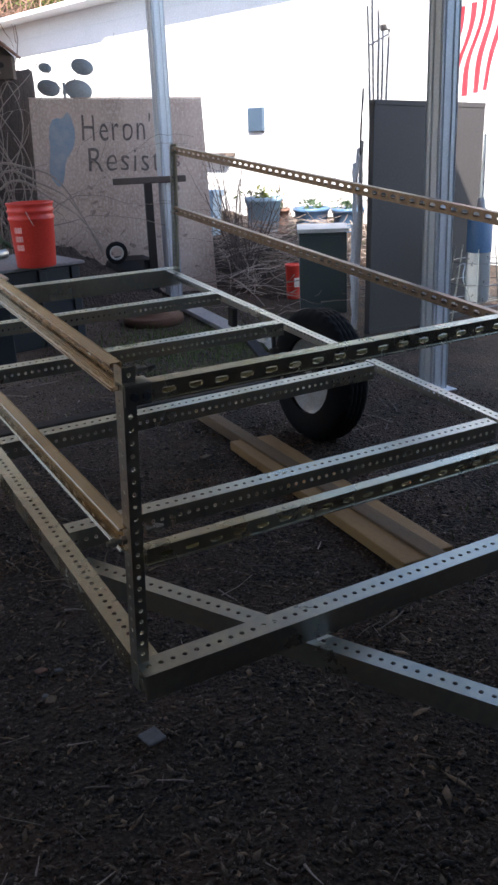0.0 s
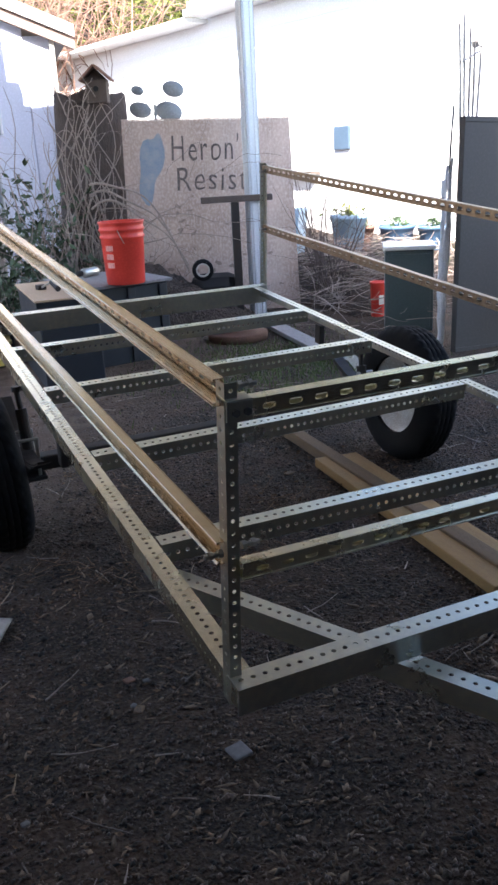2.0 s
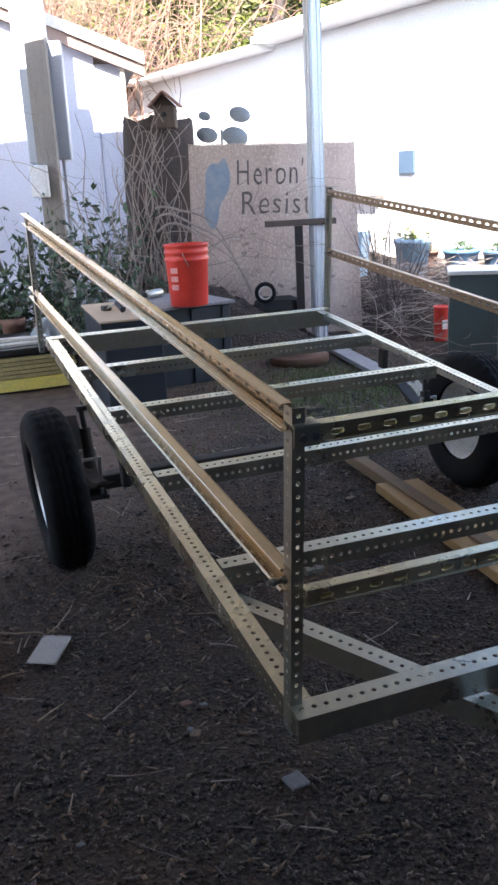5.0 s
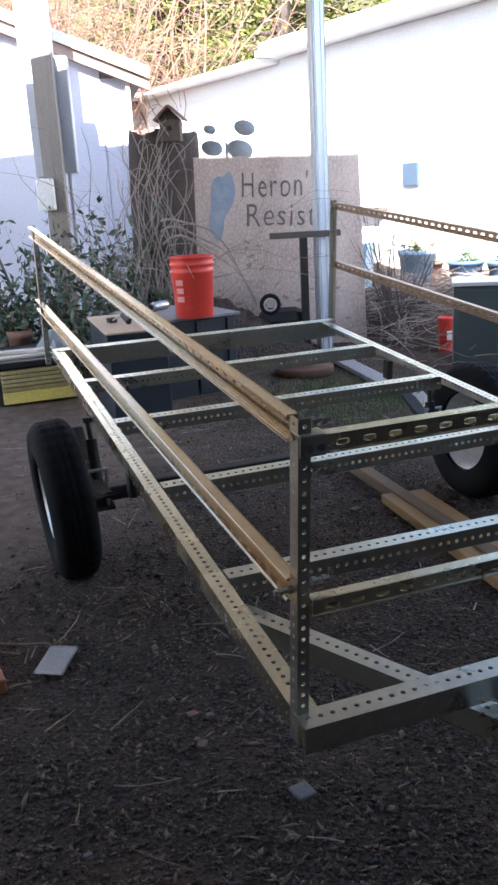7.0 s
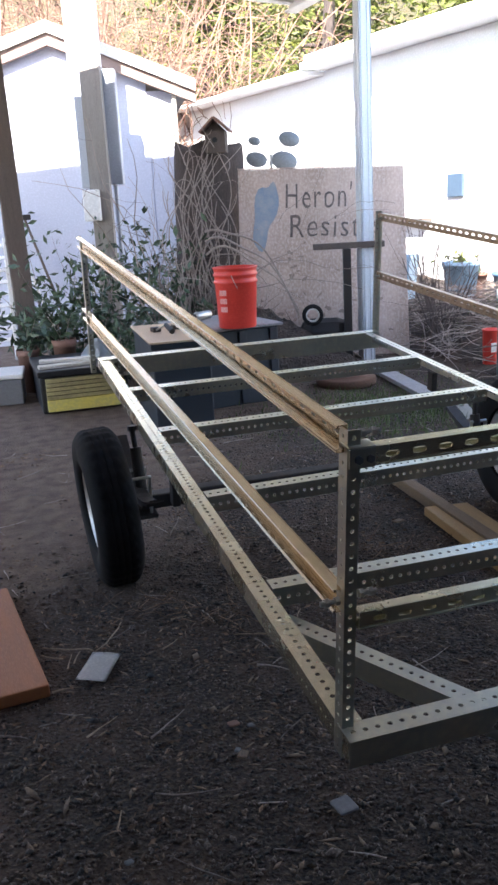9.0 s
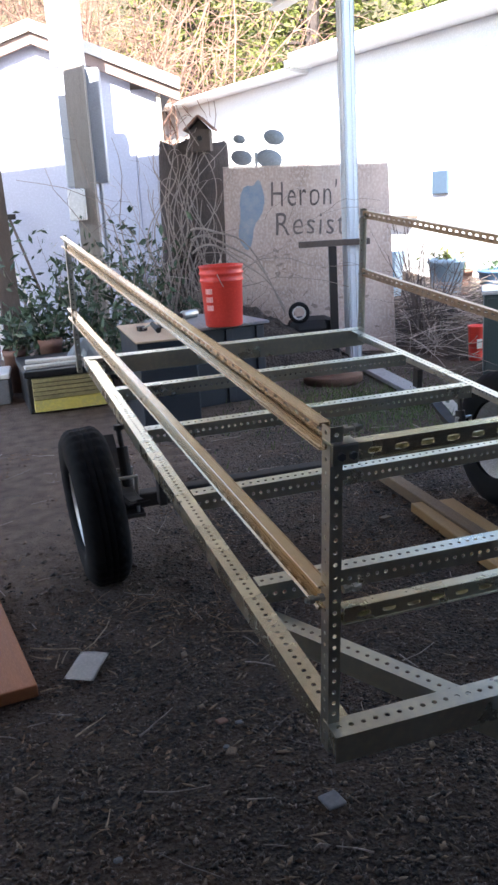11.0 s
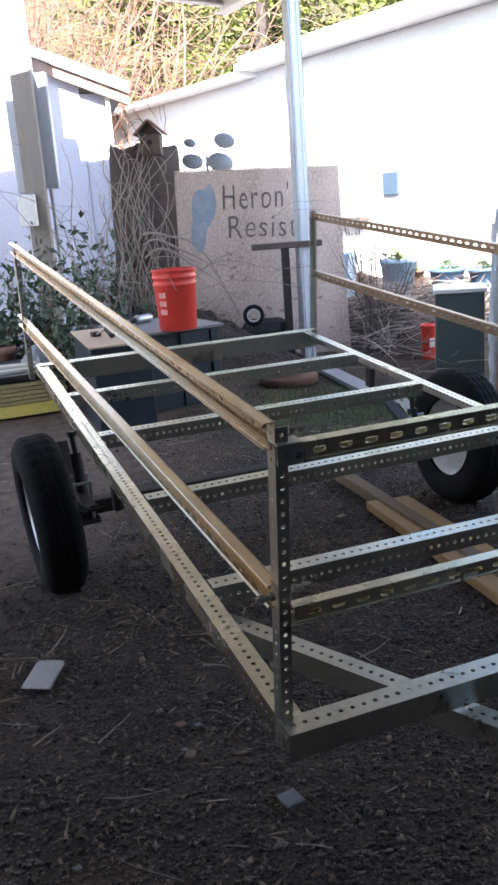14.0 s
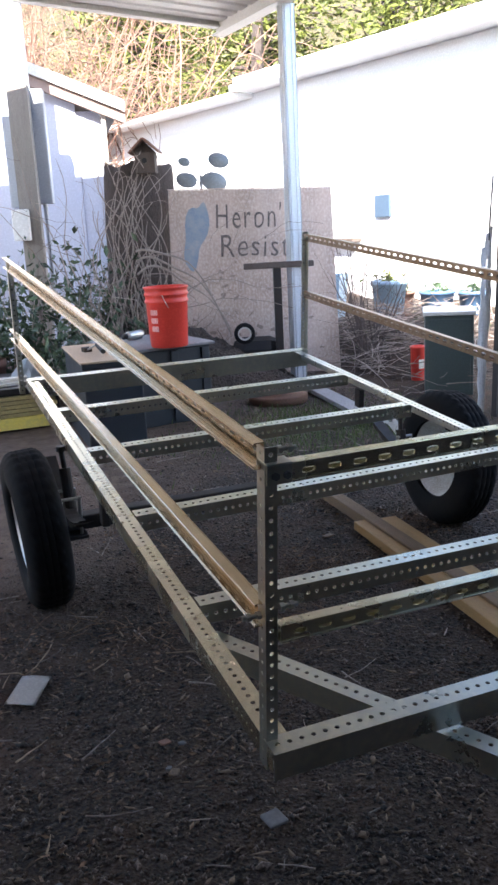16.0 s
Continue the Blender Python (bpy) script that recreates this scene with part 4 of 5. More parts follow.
# ---- buildings ----
def left_house():
    ob = thing("lilac_house", "small pale lilac house with sunlit wall and grey roof", "house", pose(1.30, 7.30, 0, 0, 0, -10))
    bm = bmesh.new()
    prof = [(-2.6, -0.05), (0.03, -0.05), (0.03, 2.44), (-0.82, 2.80), (-2.6, 2.18)]
    fr = [bm.verts.new((x, 0.0, z)) for x, z in prof]
    bk = [bm.verts.new((x, 0.12, z)) for x, z in prof]
    bm.faces.new(fr)
    bm.faces.new(bk[::-1])
    for i in range(5):
        bm.faces.new((fr[i], bk[i], bk[(i + 1) % 5], fr[(i + 1) % 5]))
    part("wall", bm, LILAC, ob)
    part("wall", box((0.034, 0.02, -0.05), (0.26, 3.4, 2.28), 0.004), LILAC, ob)
    bm = bmesh.new()
    prof = [(-2.75, 2.20), (-0.82, 2.88), (0.46, 2.34), (0.46, 2.30), (-0.82, 2.82), (-2.75, 2.14)]
    fr = [bm.verts.new((x, -0.10, z)) for x, z in prof]
    bk = [bm.verts.new((x, 3.5, z)) for x, z in prof]
    bm.faces.new(fr)
    bm.faces.new(bk[::-1])
    for i in range(6):
        bm.faces.new((fr[i], bk[i], bk[(i + 1) % 6], fr[(i + 1) % 6]))
    part("roof", bm, SHINGLE, ob, "grey shingle roof")
    for p, q in (((-2.76, 2.10), (-0.82, 2.78)), ((-0.82, 2.78), (0.48, 2.25))):
        for d, y0, y1, m_, n_ in (((-0.0, 0.10), -0.135, -0.103, TRIM, "barge_board"), ((-0.10, -0.004), -0.10, -0.02, SOFFIT, "soffit_strip")):
            bm = bmesh.new()
            vs = [bm.verts.new((x, y, z + dz)) for x, z in (p, q) for y in (y0, y1) for dz in d]
            for f in ((0, 1, 3, 2), (4, 6, 7, 5), (0, 4, 5, 1), (2, 3, 7, 6), (1, 5, 7, 3), (0, 2, 6, 4)):
                bm.faces.new([vs[i] for i in f])
            part(n_, bm, m_, ob, "cream barge board" if m_ is TRIM else "brown strip under the roof edge")
    part("corner_board", box((0.262, -0.045, 0.0), (0.300, -0.021, 2.28), 0.003), TRIM, ob)


left_house()


def meter_pole():
    ob = thing("service_pole", "grey electricity meter boxes on a white service pole", "meter pole", pose(0.79, 6.85, 0, 0, 0, -18))
    part("pole", box((-0.085, -0.26, 0.0), (0.085, -0.14, 2.40), 0.006), POLEWOOD, ob)
    part("upper_pole", box((-0.20, -0.12, 2.40), (0.07, 0.02, 4.2), 0.01), SIDING, ob, "white painted upper pole")
    part("cabinet", box((-0.10, -0.12, 1.44), (0.19, -0.002, 2.38), 0.012), GREYBOX, ob, "grey metal cabinet")
    part("cabinet", box((-0.18, -0.10, 1.42), (-0.104, -0.004, 2.18), 0.012), GREYBOX, ob, "grey metal cabinet")
    part("lower_box", box((-0.14, -0.36, 1.14), (0.0, -0.262, 1.40), 0.012), SIDING, ob, "small white box")
    part("conduit", rod((0.11, -0.06, 0.0), (0.11, -0.06, 1.44), 0.02), GREYBOX, ob)


meter_pole()


def white_building():
    L_ = 11.94
    ob = thing("white_building", "long white sided building with low eaves in full sun", "building", pose(5.65, 2.30, 0, 0, 0, 101.59))
    part("wall", box((0, -0.15, -0.05), (L_, 0.0, 2.80), 0.004), SIDING, ob)
    for k in range(13):
        part("siding_board", box((0, 0.0, 0.02 + 0.21 * k), (L_, 0.014, 0.2292 + 0.21 * k), 0.0015), SIDING, ob)
    part("roof", box((-0.2, -3.0, 2.802), (7.5, 0.31, 2.97), 0.02), SIDING, ob, "white eave and roof edge")
    part("gutter", box((-0.2, 0.312, 2.80), (7.5, 0.37, 2.88), 0.01), ALU, ob)
    part("lower_roof", box((7.502, -3.0, 2.74), (L_ + 2.0, 0.36, 2.80), 0.01), SIDING, ob, "lower white roof")
    part("chimney_cap", box((7.9, -1.6, 2.802), (8.9, -0.8, 3.15), 0.05), SHINGLE, ob, "dark roof vent")
    part("wall_panel", box((4.95, 0.016, 1.18), (5.19, 0.05, 1.42), 0.01), PANELBLUE, ob, "small blue panel")
    part("ledge", box((5.45, 0.016, 0.93), (6.1, 0.16, 0.97), 0.006), OLDWOOD, ob)
    return ob


white_building()


def low_tray():
    ob = thing("storage_box", "pale grey lidded box on the ground by the crate", "box", pose(-0.62, 4.70, 0, 0, 0, -6))
    part("body", box((0.01, 0.01, 0.0), (0.40, 0.34, 0.17), 0.01), STONE, ob)
    part("lid", box((0, 0, 0.172), (0.41, 0.35, 0.205), 0.008), LIDWHITE, ob, "pale lid")


low_tray()


def bent_bracket():
    ob = thing("bent_bracket", "pale bent metal strip lying on the ground", "bracket", pose(2.05, 2.86, 0, 0, 0, 4))
    path = [(-0.02, 0.0, 0.012), (0.0, 0.06, 0.03), (0.01, 0.12, 0.05), (0.0, 0.20, 0.055), (-0.02, 0.28, 0.04), (-0.03, 0.33, 0.012)]
    bm = bmesh.new()
    rows = [[bm.verts.new((x + dx, y, z + 0.3 * dx)) for dx in (-0.03, 0.03)] for x, y, z in path]
    for p, q in zip(rows, rows[1:]):
        bm.faces.new((p[0], p[1], q[1], q[0]))
    bmesh.ops.solidify(bm, geom=bm.faces[:], thickness=0.006)
    part("strip", bm, TRIM, ob)
    part("knob", rod((-0.01, 0.10, 0.056), (-0.01, 0.10, 0.085), 0.014, 0.010, 10), BOLT, ob)


bent_bracket()


def straws():
    """Separate dry stalks that lie clear on the gravel."""
    rnd = random.Random(33)
    for x, y, a, n in ((-0.40, 1.09, 160, 0.06), (-0.36, 1.06, 80, 0.07), (-0.335, 1.08, 70, 0.07), (-0.38, 0.93, 12, 0.08), (-0.02, 1.19, 5, 0.05), (0.02, 1.22, 85, 0.08), (-0.08, 1.04, 30, 0.06), (-0.32, 0.72, 35, 0.10), (-0.335, 0.38, 60, 0.05), (0.30, 1.05, 70, 0.12), (0.42, 0.92, 20, 0.09), (0.15, 1.02, 140, 0.10)):
        d = Vector((math.cos(radians(a)), math.sin(radians(a)), 0))
        v, f = tubes([stem(rnd, Vector((x, y, ground_height(x, y) + 0.012)) - d * n / 2, d, n, 0.0028, 5, 0.10)], 5)
        tagged(raw("straw", v, f, DRYSTALK), "pale dry stalk lying on dark gravel", "straw", "loose straws")


straws()
for x, y, rz in ((-0.343, 0.258, 20), (-0.052, 0.507, 50), (0.004, 0.586, 10), (0.55, 1.32, 70), (0.20, 0.42, 15)):
    plank((-0.009, -0.006, 0), (0.009, 0.006, 0.005), STONE, pose(x, y, 0.012, 5, 8, rz), "small pale stone chip on dark gravel", "stone_chip", "stone", "stone chips")


# ---- right of the trailer ----
def green_box():
    ob = thing("green_cabinet", "dark green metal cabinet with a white top", "cabinet", pose(2.745, 3.68, 0, 0, 0, -33))
    part("body", box((0, 0, 0.0), (0.315, 0.33, 0.532), 0.008), GREENBOX, ob)
    part("top", box((-0.012, -0.014, 0.534), (0.327, 0.342, 0.560), 0.005), LIDWHITE, ob, "white top")
    part("door", box((0.02, -0.010, 0.03), (0.295, -0.001, 0.51), 0.004), GREENBOX, ob)


def red_pot():
    ob = thing("red_container", "red plastic container with a pale label behind the cabinet", "container", pose(3.03, 4.20, 0) @ Matrix.Diagonal((0.60, 0.60, 0.66, 1)))
    part("body", lathe([(0, 0), (0.075, 0), (0.08, 0.01), (0.09, 0.36), (0.098, 0.365), (0.098, 0.385), (0.086, 0.385), (0.078, 0.05), (0, 0.04)], 28), RED, ob, smooth=True)
    part("label", box((-0.04, -0.094, 0.14), (0.03, -0.083, 0.24), 0.002), PAPER, ob, "pale label")


def dark_panel():
    ob = thing("dark_panel", "dark brown flat panel door leaning upright on its edge", "panel", pose(2.715, 2.90, 0, -1.2, 2.2, 1))
    part("slab", box((0, 0, 0), (0.86, 0.045, 1.315), 0.004), DOORDARK, ob)
    for z in (0.0, 1.285):
        part("edge_band", box((0.002, -0.004, z + 0.002), (0.858, -0.0005, z + 0.028), 0.001), DOORDARK, ob)
    part("knob", lathe([(0, -0.05), (0.022, -0.045), (0.026, -0.03), (0.012, -0.02), (0.012, -0.002), (0.0, -0.002)], 20, pose(0.80, 0, 0.66, -90)), BOLT, ob, smooth=True)


def stick_bundle():
    ob = thing("pole_bundle", "bundle of tall bare stakes leaning behind the dark panel", "poles", pose(2.84, 3.08, 0))
    rnd = random.Random(5)
    for k, top in enumerate((1.80, 1.86, 1.93, 1.95, 1.92)):
        q = [(Vector((0.075 + 0.004 * k + (0.040 * k - 0.088 - 0.004 * k) * z / 1.85 + rnd.uniform(-0.003, 0.003), 0.004 * (k % 2), z)), 0.0070 - 0.001 * z / top + rnd.uniform(0, 0.0015)) for z in [top * i / 12 for i in range(13)]]
        raw("stake", *tubes([q], 7), PALESTAKE, ob, smooth=True)
    part("clamp", box((-0.03, -0.029, -0.018), (0.03, 0.029, 0.018), 0.006, m=pose(0.135, 0.007, 1.70, 0, -12, 0)), PALESTAKE, ob, "pale clamp")
    part("tie", rod((-0.005, -0.016, 1.60), (0.130, -0.016, 1.66), 0.005, seg=6), PALESTAKE, ob)


def plastic_strip():
    ob = thing("plastic_sleeve", "crumpled cloudy plastic strips standing on end", "plastic sleeve", pose(2.705, 3.02, 0, 0, 1.8))
    rnd = random.Random(8)
    for k, (x, top, w, mat) in enumerate(((-0.035, 0.98, 0.016, CLOUDY), (-0.012, 1.06, 0.013, CLOUDY), (0.014, 1.02, 0.018, CLOUDY), (0.036, 1.10, 0.010, CLOUDY), (0.030, 1.38, 0.008, NAVY))):
        bm = bmesh.new()
        rings = []
        ph = rnd.uniform(0, 6.28)
        for i in range(31):
            z = top * i / 30
            cx, ww = x * (0.55 + 0.45 * min(1, z / 0.5)) + 0.005 * math.sin(9 * z + ph), w * (0.75 + 0.35 * math.sin(17 * z + ph) ** 2)
            turn = 0.6 * math.sin(6 * z + ph)
            rings.append([bm.verts.new((cx + ww * math.cos(6.283 * q / 8 + turn) * rnd.uniform(0.75, 1.15), 0.008 * k + 0.35 * ww * math.sin(6.283 * q / 8 + turn) * rnd.uniform(0.6, 1.2), z)) for q in range(8)])
        for a, b in zip(rings, rings[1:]):
            for q in range(8):
                bm.faces.new((a[q], a[(q + 1) % 8], b[(q + 1) % 8], b[q]))
        bm.faces.new(rings[-1])
        part("strip", bm, mat, ob, "dark blue strip" if mat is NAVY else "")
    part("cuff", rod((0, 0.012, 0.84), (0, 0.012, 0.855), 0.048, seg=14), LIDWHITE, ob)


def water_jug():
    ob = thing("water_bottle", "clear plastic bottle with a wide blue band on a wire rack", "bottle", pose(3.235, 2.55, 0.19) @ Matrix.Diagonal((0.60, 0.60, 1, 1)))
    part("bottle", lathe([(0, 0), (0.105, 0), (0.115, 0.01), (0.115, 0.27), (0.112, 0.30), (0.112, 0.45), (0.09, 0.49), (0.04, 0.53), (0.03, 0.58), (0.0, 0.58)], 32), CLEAR, ob, smooth=True)
    part("band", lathe([(0.1165, 0.28), (0.119, 0.285), (0.119, 0.455), (0.1165, 0.46)], 32), BLUEP, ob, "blue band", True)
    part("spout", rod((0, 0, 0.58), (0.01, 0, 0.92), 0.022, 0.012, 10), CLEAR, ob)
    rack = thing("wire_rack", "tall thin wire plant cage standing on the ground", "wire cage", pose(3.235, 2.55, 0))
    for k in range(8):
        w = 0.785 * k
        part("wire", rod((0.20 * math.cos(w), 0.20 * math.sin(w), 0.0), (0.13 * math.cos(w), 0.13 * math.sin(w), 0.50), 0.003, seg=6), BOLT, rack)
    for z in (0.09, 0.183, 0.30, 0.42):
        r = 0.20 - 0.14 * z
        ring = [(Vector((r * math.cos(6.283 * k / 24), r * math.sin(6.283 * k / 24), z)), 0.003) for k in range(25)]
        raw("ring", *tubes([ring], 6), BOLT, rack)
    for k in range(3):
        part("bar", rod((-0.17, -0.05 + 0.05 * k, 0.1835), (0.17, -0.05 + 0.05 * k, 0.1835), 0.0045, seg=6), BOLT, rack)
    ring = [(Vector((-0.16 + 0.02 * math.cos(k), -0.10 + 0.01 * k, 0.19 + 0.23 * math.sin(3.14 * k / 14))), 0.003) for k in range(15)]
    raw("loop", *tubes([ring], 6), BOLT, rack)


def striped_flag():
    ob = thing("striped_banner", "red and white striped cloth banner hanging from a pole", "banner", pose(4.10, 3.72, 0, 0, -2, -30))
    part("pole", rod((0, 0, 0), (0, 0, 2.05), 0.012, 0.010, 8), TRIM, ob)
    for k in range(11):
        bm = bmesh.new()
        x0, x1 = 0.012 + 0.036 * k, 0.012 + 0.036 * (k + 1)
        rows = []
        for i in range(13):
            z = 1.90 - 0.60 * i / 12 + 0.2 * x0
            rows.append([bm.verts.new((x - 0.012 * i + 0.012 * math.sin(i * 0.6), 0.03 * math.sin(x * 22 + i * 0.35), z)) for x in (x0, (x0 + x1) / 2, x1)])
        for a, b in zip(rows, rows[1:]):
            for j in range(2):
                bm.faces.new((a[j], a[j + 1], b[j + 1], b[j]))
        bmesh.ops.solidify(bm, geom=bm.faces[:], thickness=0.002)
        part("stripe", bm, FLAGRED if k % 2 == 0 else FLAGWHITE, ob, "red stripe" if k % 2 == 0 else "white stripe", True)


for make in (green_box, red_pot, dark_panel, stick_bundle, plastic_strip, water_jug, striped_flag):
    make()


def garden_bed():
    n, m = 40, 48
    verts, faces = [], []
    for j in range(m + 1):
        for i in range(n + 1):
            x, y = 2.85 + 2.2 * i / n, 4.2 + 4.4 * j / m
            e = min(i / 10, (n - i) / 4, j / 10, (m - j) / 6, 1)
            verts.append((x, y, -0.02 + 0.36 * e * (2 - e) * 0.9 + 0.05 * noise.noise(Vector((x * 3, y * 3, 0))) * e))
    for j in range(m):
        for i in range(n):
            a = j * (n + 1) + i
            faces.append((a, a + 1, a + n + 2, a + n + 1))
    tagged(raw("garden_bed", verts, faces, EARTH, smooth=True), "low mounded earth bed beside the carport", "garden bed", kind="structure")


garden_bed()


def bed_height(x, y):
    i, j = (x - 2.85) / 2.2 * 40, (y - 4.2) / 4.4 * 48
    e = max(0, min(i / 10, (40 - i) / 4, j / 10, (48 - j) / 6, 1))
    return max(0.0, -0.02 + 0.36 * e * (2 - e) * 0.9)


def brush_pile():
    rnd = random.Random(21)
    paths = []
    for _ in range(620):
        x, y = rnd.gauss(3.35, 0.38), rnd.gauss(5.0, 0.55)
        a = rnd.uniform(0, 6.28)
        z = bed_height(x, y) + rnd.uniform(0.01, 0.16)
        paths.append(stem(rnd, (x, y, z), (math.cos(a), math.sin(a), rnd.uniform(-0.12, 0.22)), rnd.uniform(0.2, 0.7), rnd.uniform(0.002, 0.006), 5, 0.22, 0.02))
    tagged(raw("brush_pile", *tubes(paths), TWIG), "heap of cut bare twigs on the earth bed", "brush pile", kind="stuff")


brush_pile()


def bare_bush(x, y, z, height, count, spread, seed, label, r=0.006, mat=TWIG, forks=3):
    rnd = random.Random(seed)
    ob = thing("bare_bush", label, "bush", pose(x, y, z))
    paths = []
    for _ in range(count):
        a = rnd.uniform(0, 6.28)
        d = Vector((math.cos(a) * spread, math.sin(a) * spread, 1))
        main = stem(rnd, (rnd.gauss(0, 0.05), rnd.gauss(0, 0.05), -0.02), d, height * rnd.uniform(0.6, 1.1), r, 8, 0.14)
        paths.append(main)
        for _ in range(forks):
            p, rr = main[rnd.randrange(2, 8)]
            b = rnd.uniform(0, 6.28)
            paths.append(stem(rnd, p, (math.cos(b) * 0.7, math.sin(b) * 0.7, rnd.uniform(0.1, 1)), height * rnd.uniform(0.15, 0.4), rr * 0.6, 5, 0.2))
    raw("twig_growth", *tubes(paths), mat, ob)
    return ob


bare_bush(2.98, 4.80, 0.08, 0.95, 24, 0.38, 31, "bare upright twiggy bush beside the sign", 0.008, BARKTWIG, 5)
bare_bush(3.55, 5.35, 0.3, 0.55, 10, 0.6, 32, "bare twiggy bush on the earth bed", 0.004)
bare_bush(4.1, 5.7, 0.3, 1.1, 7, 0.7, 33, "tall bare arching stems before the white building", 0.006)
bare_bush(4.3, 4.9, 0.3, 1.2, 7, 0.6, 34, "tall bare arching stems before the white building", 0.006)
bare_bush(2.95, 4.55, 0.03, 0.45, 12, 0.8, 35, "low bare twigs at the edge of the bed", 0.003)


def plant_pot(x, y, r, h, mat, label, seed, leaves=160, square=False):
    ob = thing("plant_pot", label, "plant pot", pose(x, y, bed_height(x, y) - 0.005), "plant pots on the bed")
    k = 4 if square else 28
    part("pot", lathe([(0, 0), (r * 0.72, 0), (r * 0.74, 0.008), (r * 0.93, h * 0.88), (r, h * 0.88), (r * 1.02, h), (r * 0.93, h), (r * 0.9, h * 0.86), (0, h * 0.84)], k), mat, ob, smooth=not square)
    rnd = random.Random(seed)
    v, f = [], []
    for _ in range(leaves):
        a, d = rnd.uniform(0, 6.28), abs(rnd.gauss(0, 0.55)) * r
        leaf_faces(rnd, (d * math.cos(a), d * math.sin(a), h * 0.86 + rnd.uniform(0, 0.6) * r), rnd.uniform(0.03, 0.07), v, f)
    raw("foliage", v, f, FIR if seed % 2 else LEAF, ob)


plant_pot(3.60, 5.52, 0.165, 0.34, PALEBLUE, "pale blue plastic pot with small green plants", 41)
plant_pot(3.92, 5.25, 0.16, 0.24, BLUEP, "blue plastic tub with bare plants", 42, 90)
plant_pot(4.22, 5.12, 0.15, 0.22, BLUEP, "blue plastic tub with bare plants", 44, 90)
plant_pot(3.83, 5.62, 0.09, 0.22, TERRA, "brown clay pot beside a blue pot", 46, 20)
plant_pot(3.25, 6.0, 0.22, 0.42, PALEBLUE, "large pale blue square tub on the bed", 48, 0, True)
plant_pot(4.55, 4.75, 0.10, 0.18, TERRA, "small clay pot on the bed", 50, 60)


def grass_tufts():
    rnd = random.Random(61)
    verts, faces = [], []
    spots = [(rnd.gauss(1.75, 0.35), rnd.gauss(3.25, 0.38)) for _ in range(3200)] + [(rnd.gauss(1.55, 0.16), rnd.gauss(0.35, 0.2)) for _ in range(300)] + [(rnd.uniform(2.9, 4.6), rnd.gauss(5.4, 0.35)) for _ in range(700)]
    for x, y in spots:
        a, s = rnd.uniform(0, 6.28), rnd.uniform(0.015, 0.055)
        z = max(ground_height(x, y), bed_height(x, y) if x > 2.85 and y > 4.2 else -1)
        j = len(verts)
        c, d = math.cos(a) * 0.003, math.sin(a) * 0.003
        verts += [(x - c, y - d, z), (x + c, y + d, z), (x + rnd.uniform(-0.5, 0.5) * s, y + rnd.uniform(-0.5, 0.5) * s, z + s)]
        faces.append((j, j + 1, j + 2))
    tagged(raw("grass", verts, faces, GRASS), "sparse short green grass tufts in gravel", "grass", kind="stuff")


grass_tufts()


# ---- left corner: stump, bird house, vines and shrub ----
def stump_post():
    ob = thing("tree_stump", "tall dark bark-covered stump wound with bare vines", "stump", pose(1.40, 5.66, 0))
    rnd = random.Random(71)
    bm = bmesh.new()
    rings = []
    for i in range(15):
        z = 1.74 * i / 14 - 0.03
        r = 0.235 - 0.05 * i / 14 + (0.06 * (1 - i / 3) if i < 3 else 0)
        rings.append([bm.verts.new((1.45 * r * math.cos(6.283 * k / 24) * (1 + 0.10 * noise.noise(Vector((k * 0.8, z * 1.5, 1)))) + 0.03 * math.sin(z), r * math.sin(6.283 * k / 24), z + ((0.16 * noise.noise(Vector((k * 0.75, 3, 0))) - 0.05) if i == 14 else 0))) for k in range(24)])
    for a, b in zip(rings, rings[1:]):
        for k in range(24):
            bm.faces.new((a[k], a[(k + 1) % 24], b[(k + 1) % 24], b[k]))
    bm.faces.new(rings[-1])
    part("trunk", bm, BARK, ob, smooth=True)
    house = thing("bird_house", "small weathered red-brown bird house on the stump", "bird house", pose(1.415, 5.37, 1.585, 0, 0, -25))
    part("body", box((-0.075, -0.07, 0), (0.075, 0.07, 0.15), 0.004), OLDWOOD, house)
    for s in (-1, 1):
        part("roof_board", box((0.0, -0.11, -0.008), (0.15, 0.11, 0.008), 0.003, m=pose(0, 0, 0.245, 0, 42 if s > 0 else 138, 0)), TERRA, house, "red-brown roof board")
    bm = bmesh.new()
    for y in (-0.068, 0.068):
        bm.faces.new([bm.verts.new(p) for p in ((-0.075, y, 0.15), (0.075, y, 0.15), (0, y, 0.225))])
    bmesh.ops.solidify(bm, geom=bm.faces[:], thickness=0.008)
    part("gable", bm, OLDWOOD, house)
    part("entrance", rod((0, -0.074, 0.09), (0, -0.069, 0.09), 0.019, seg=16), BLACKP, house)


stump_post()


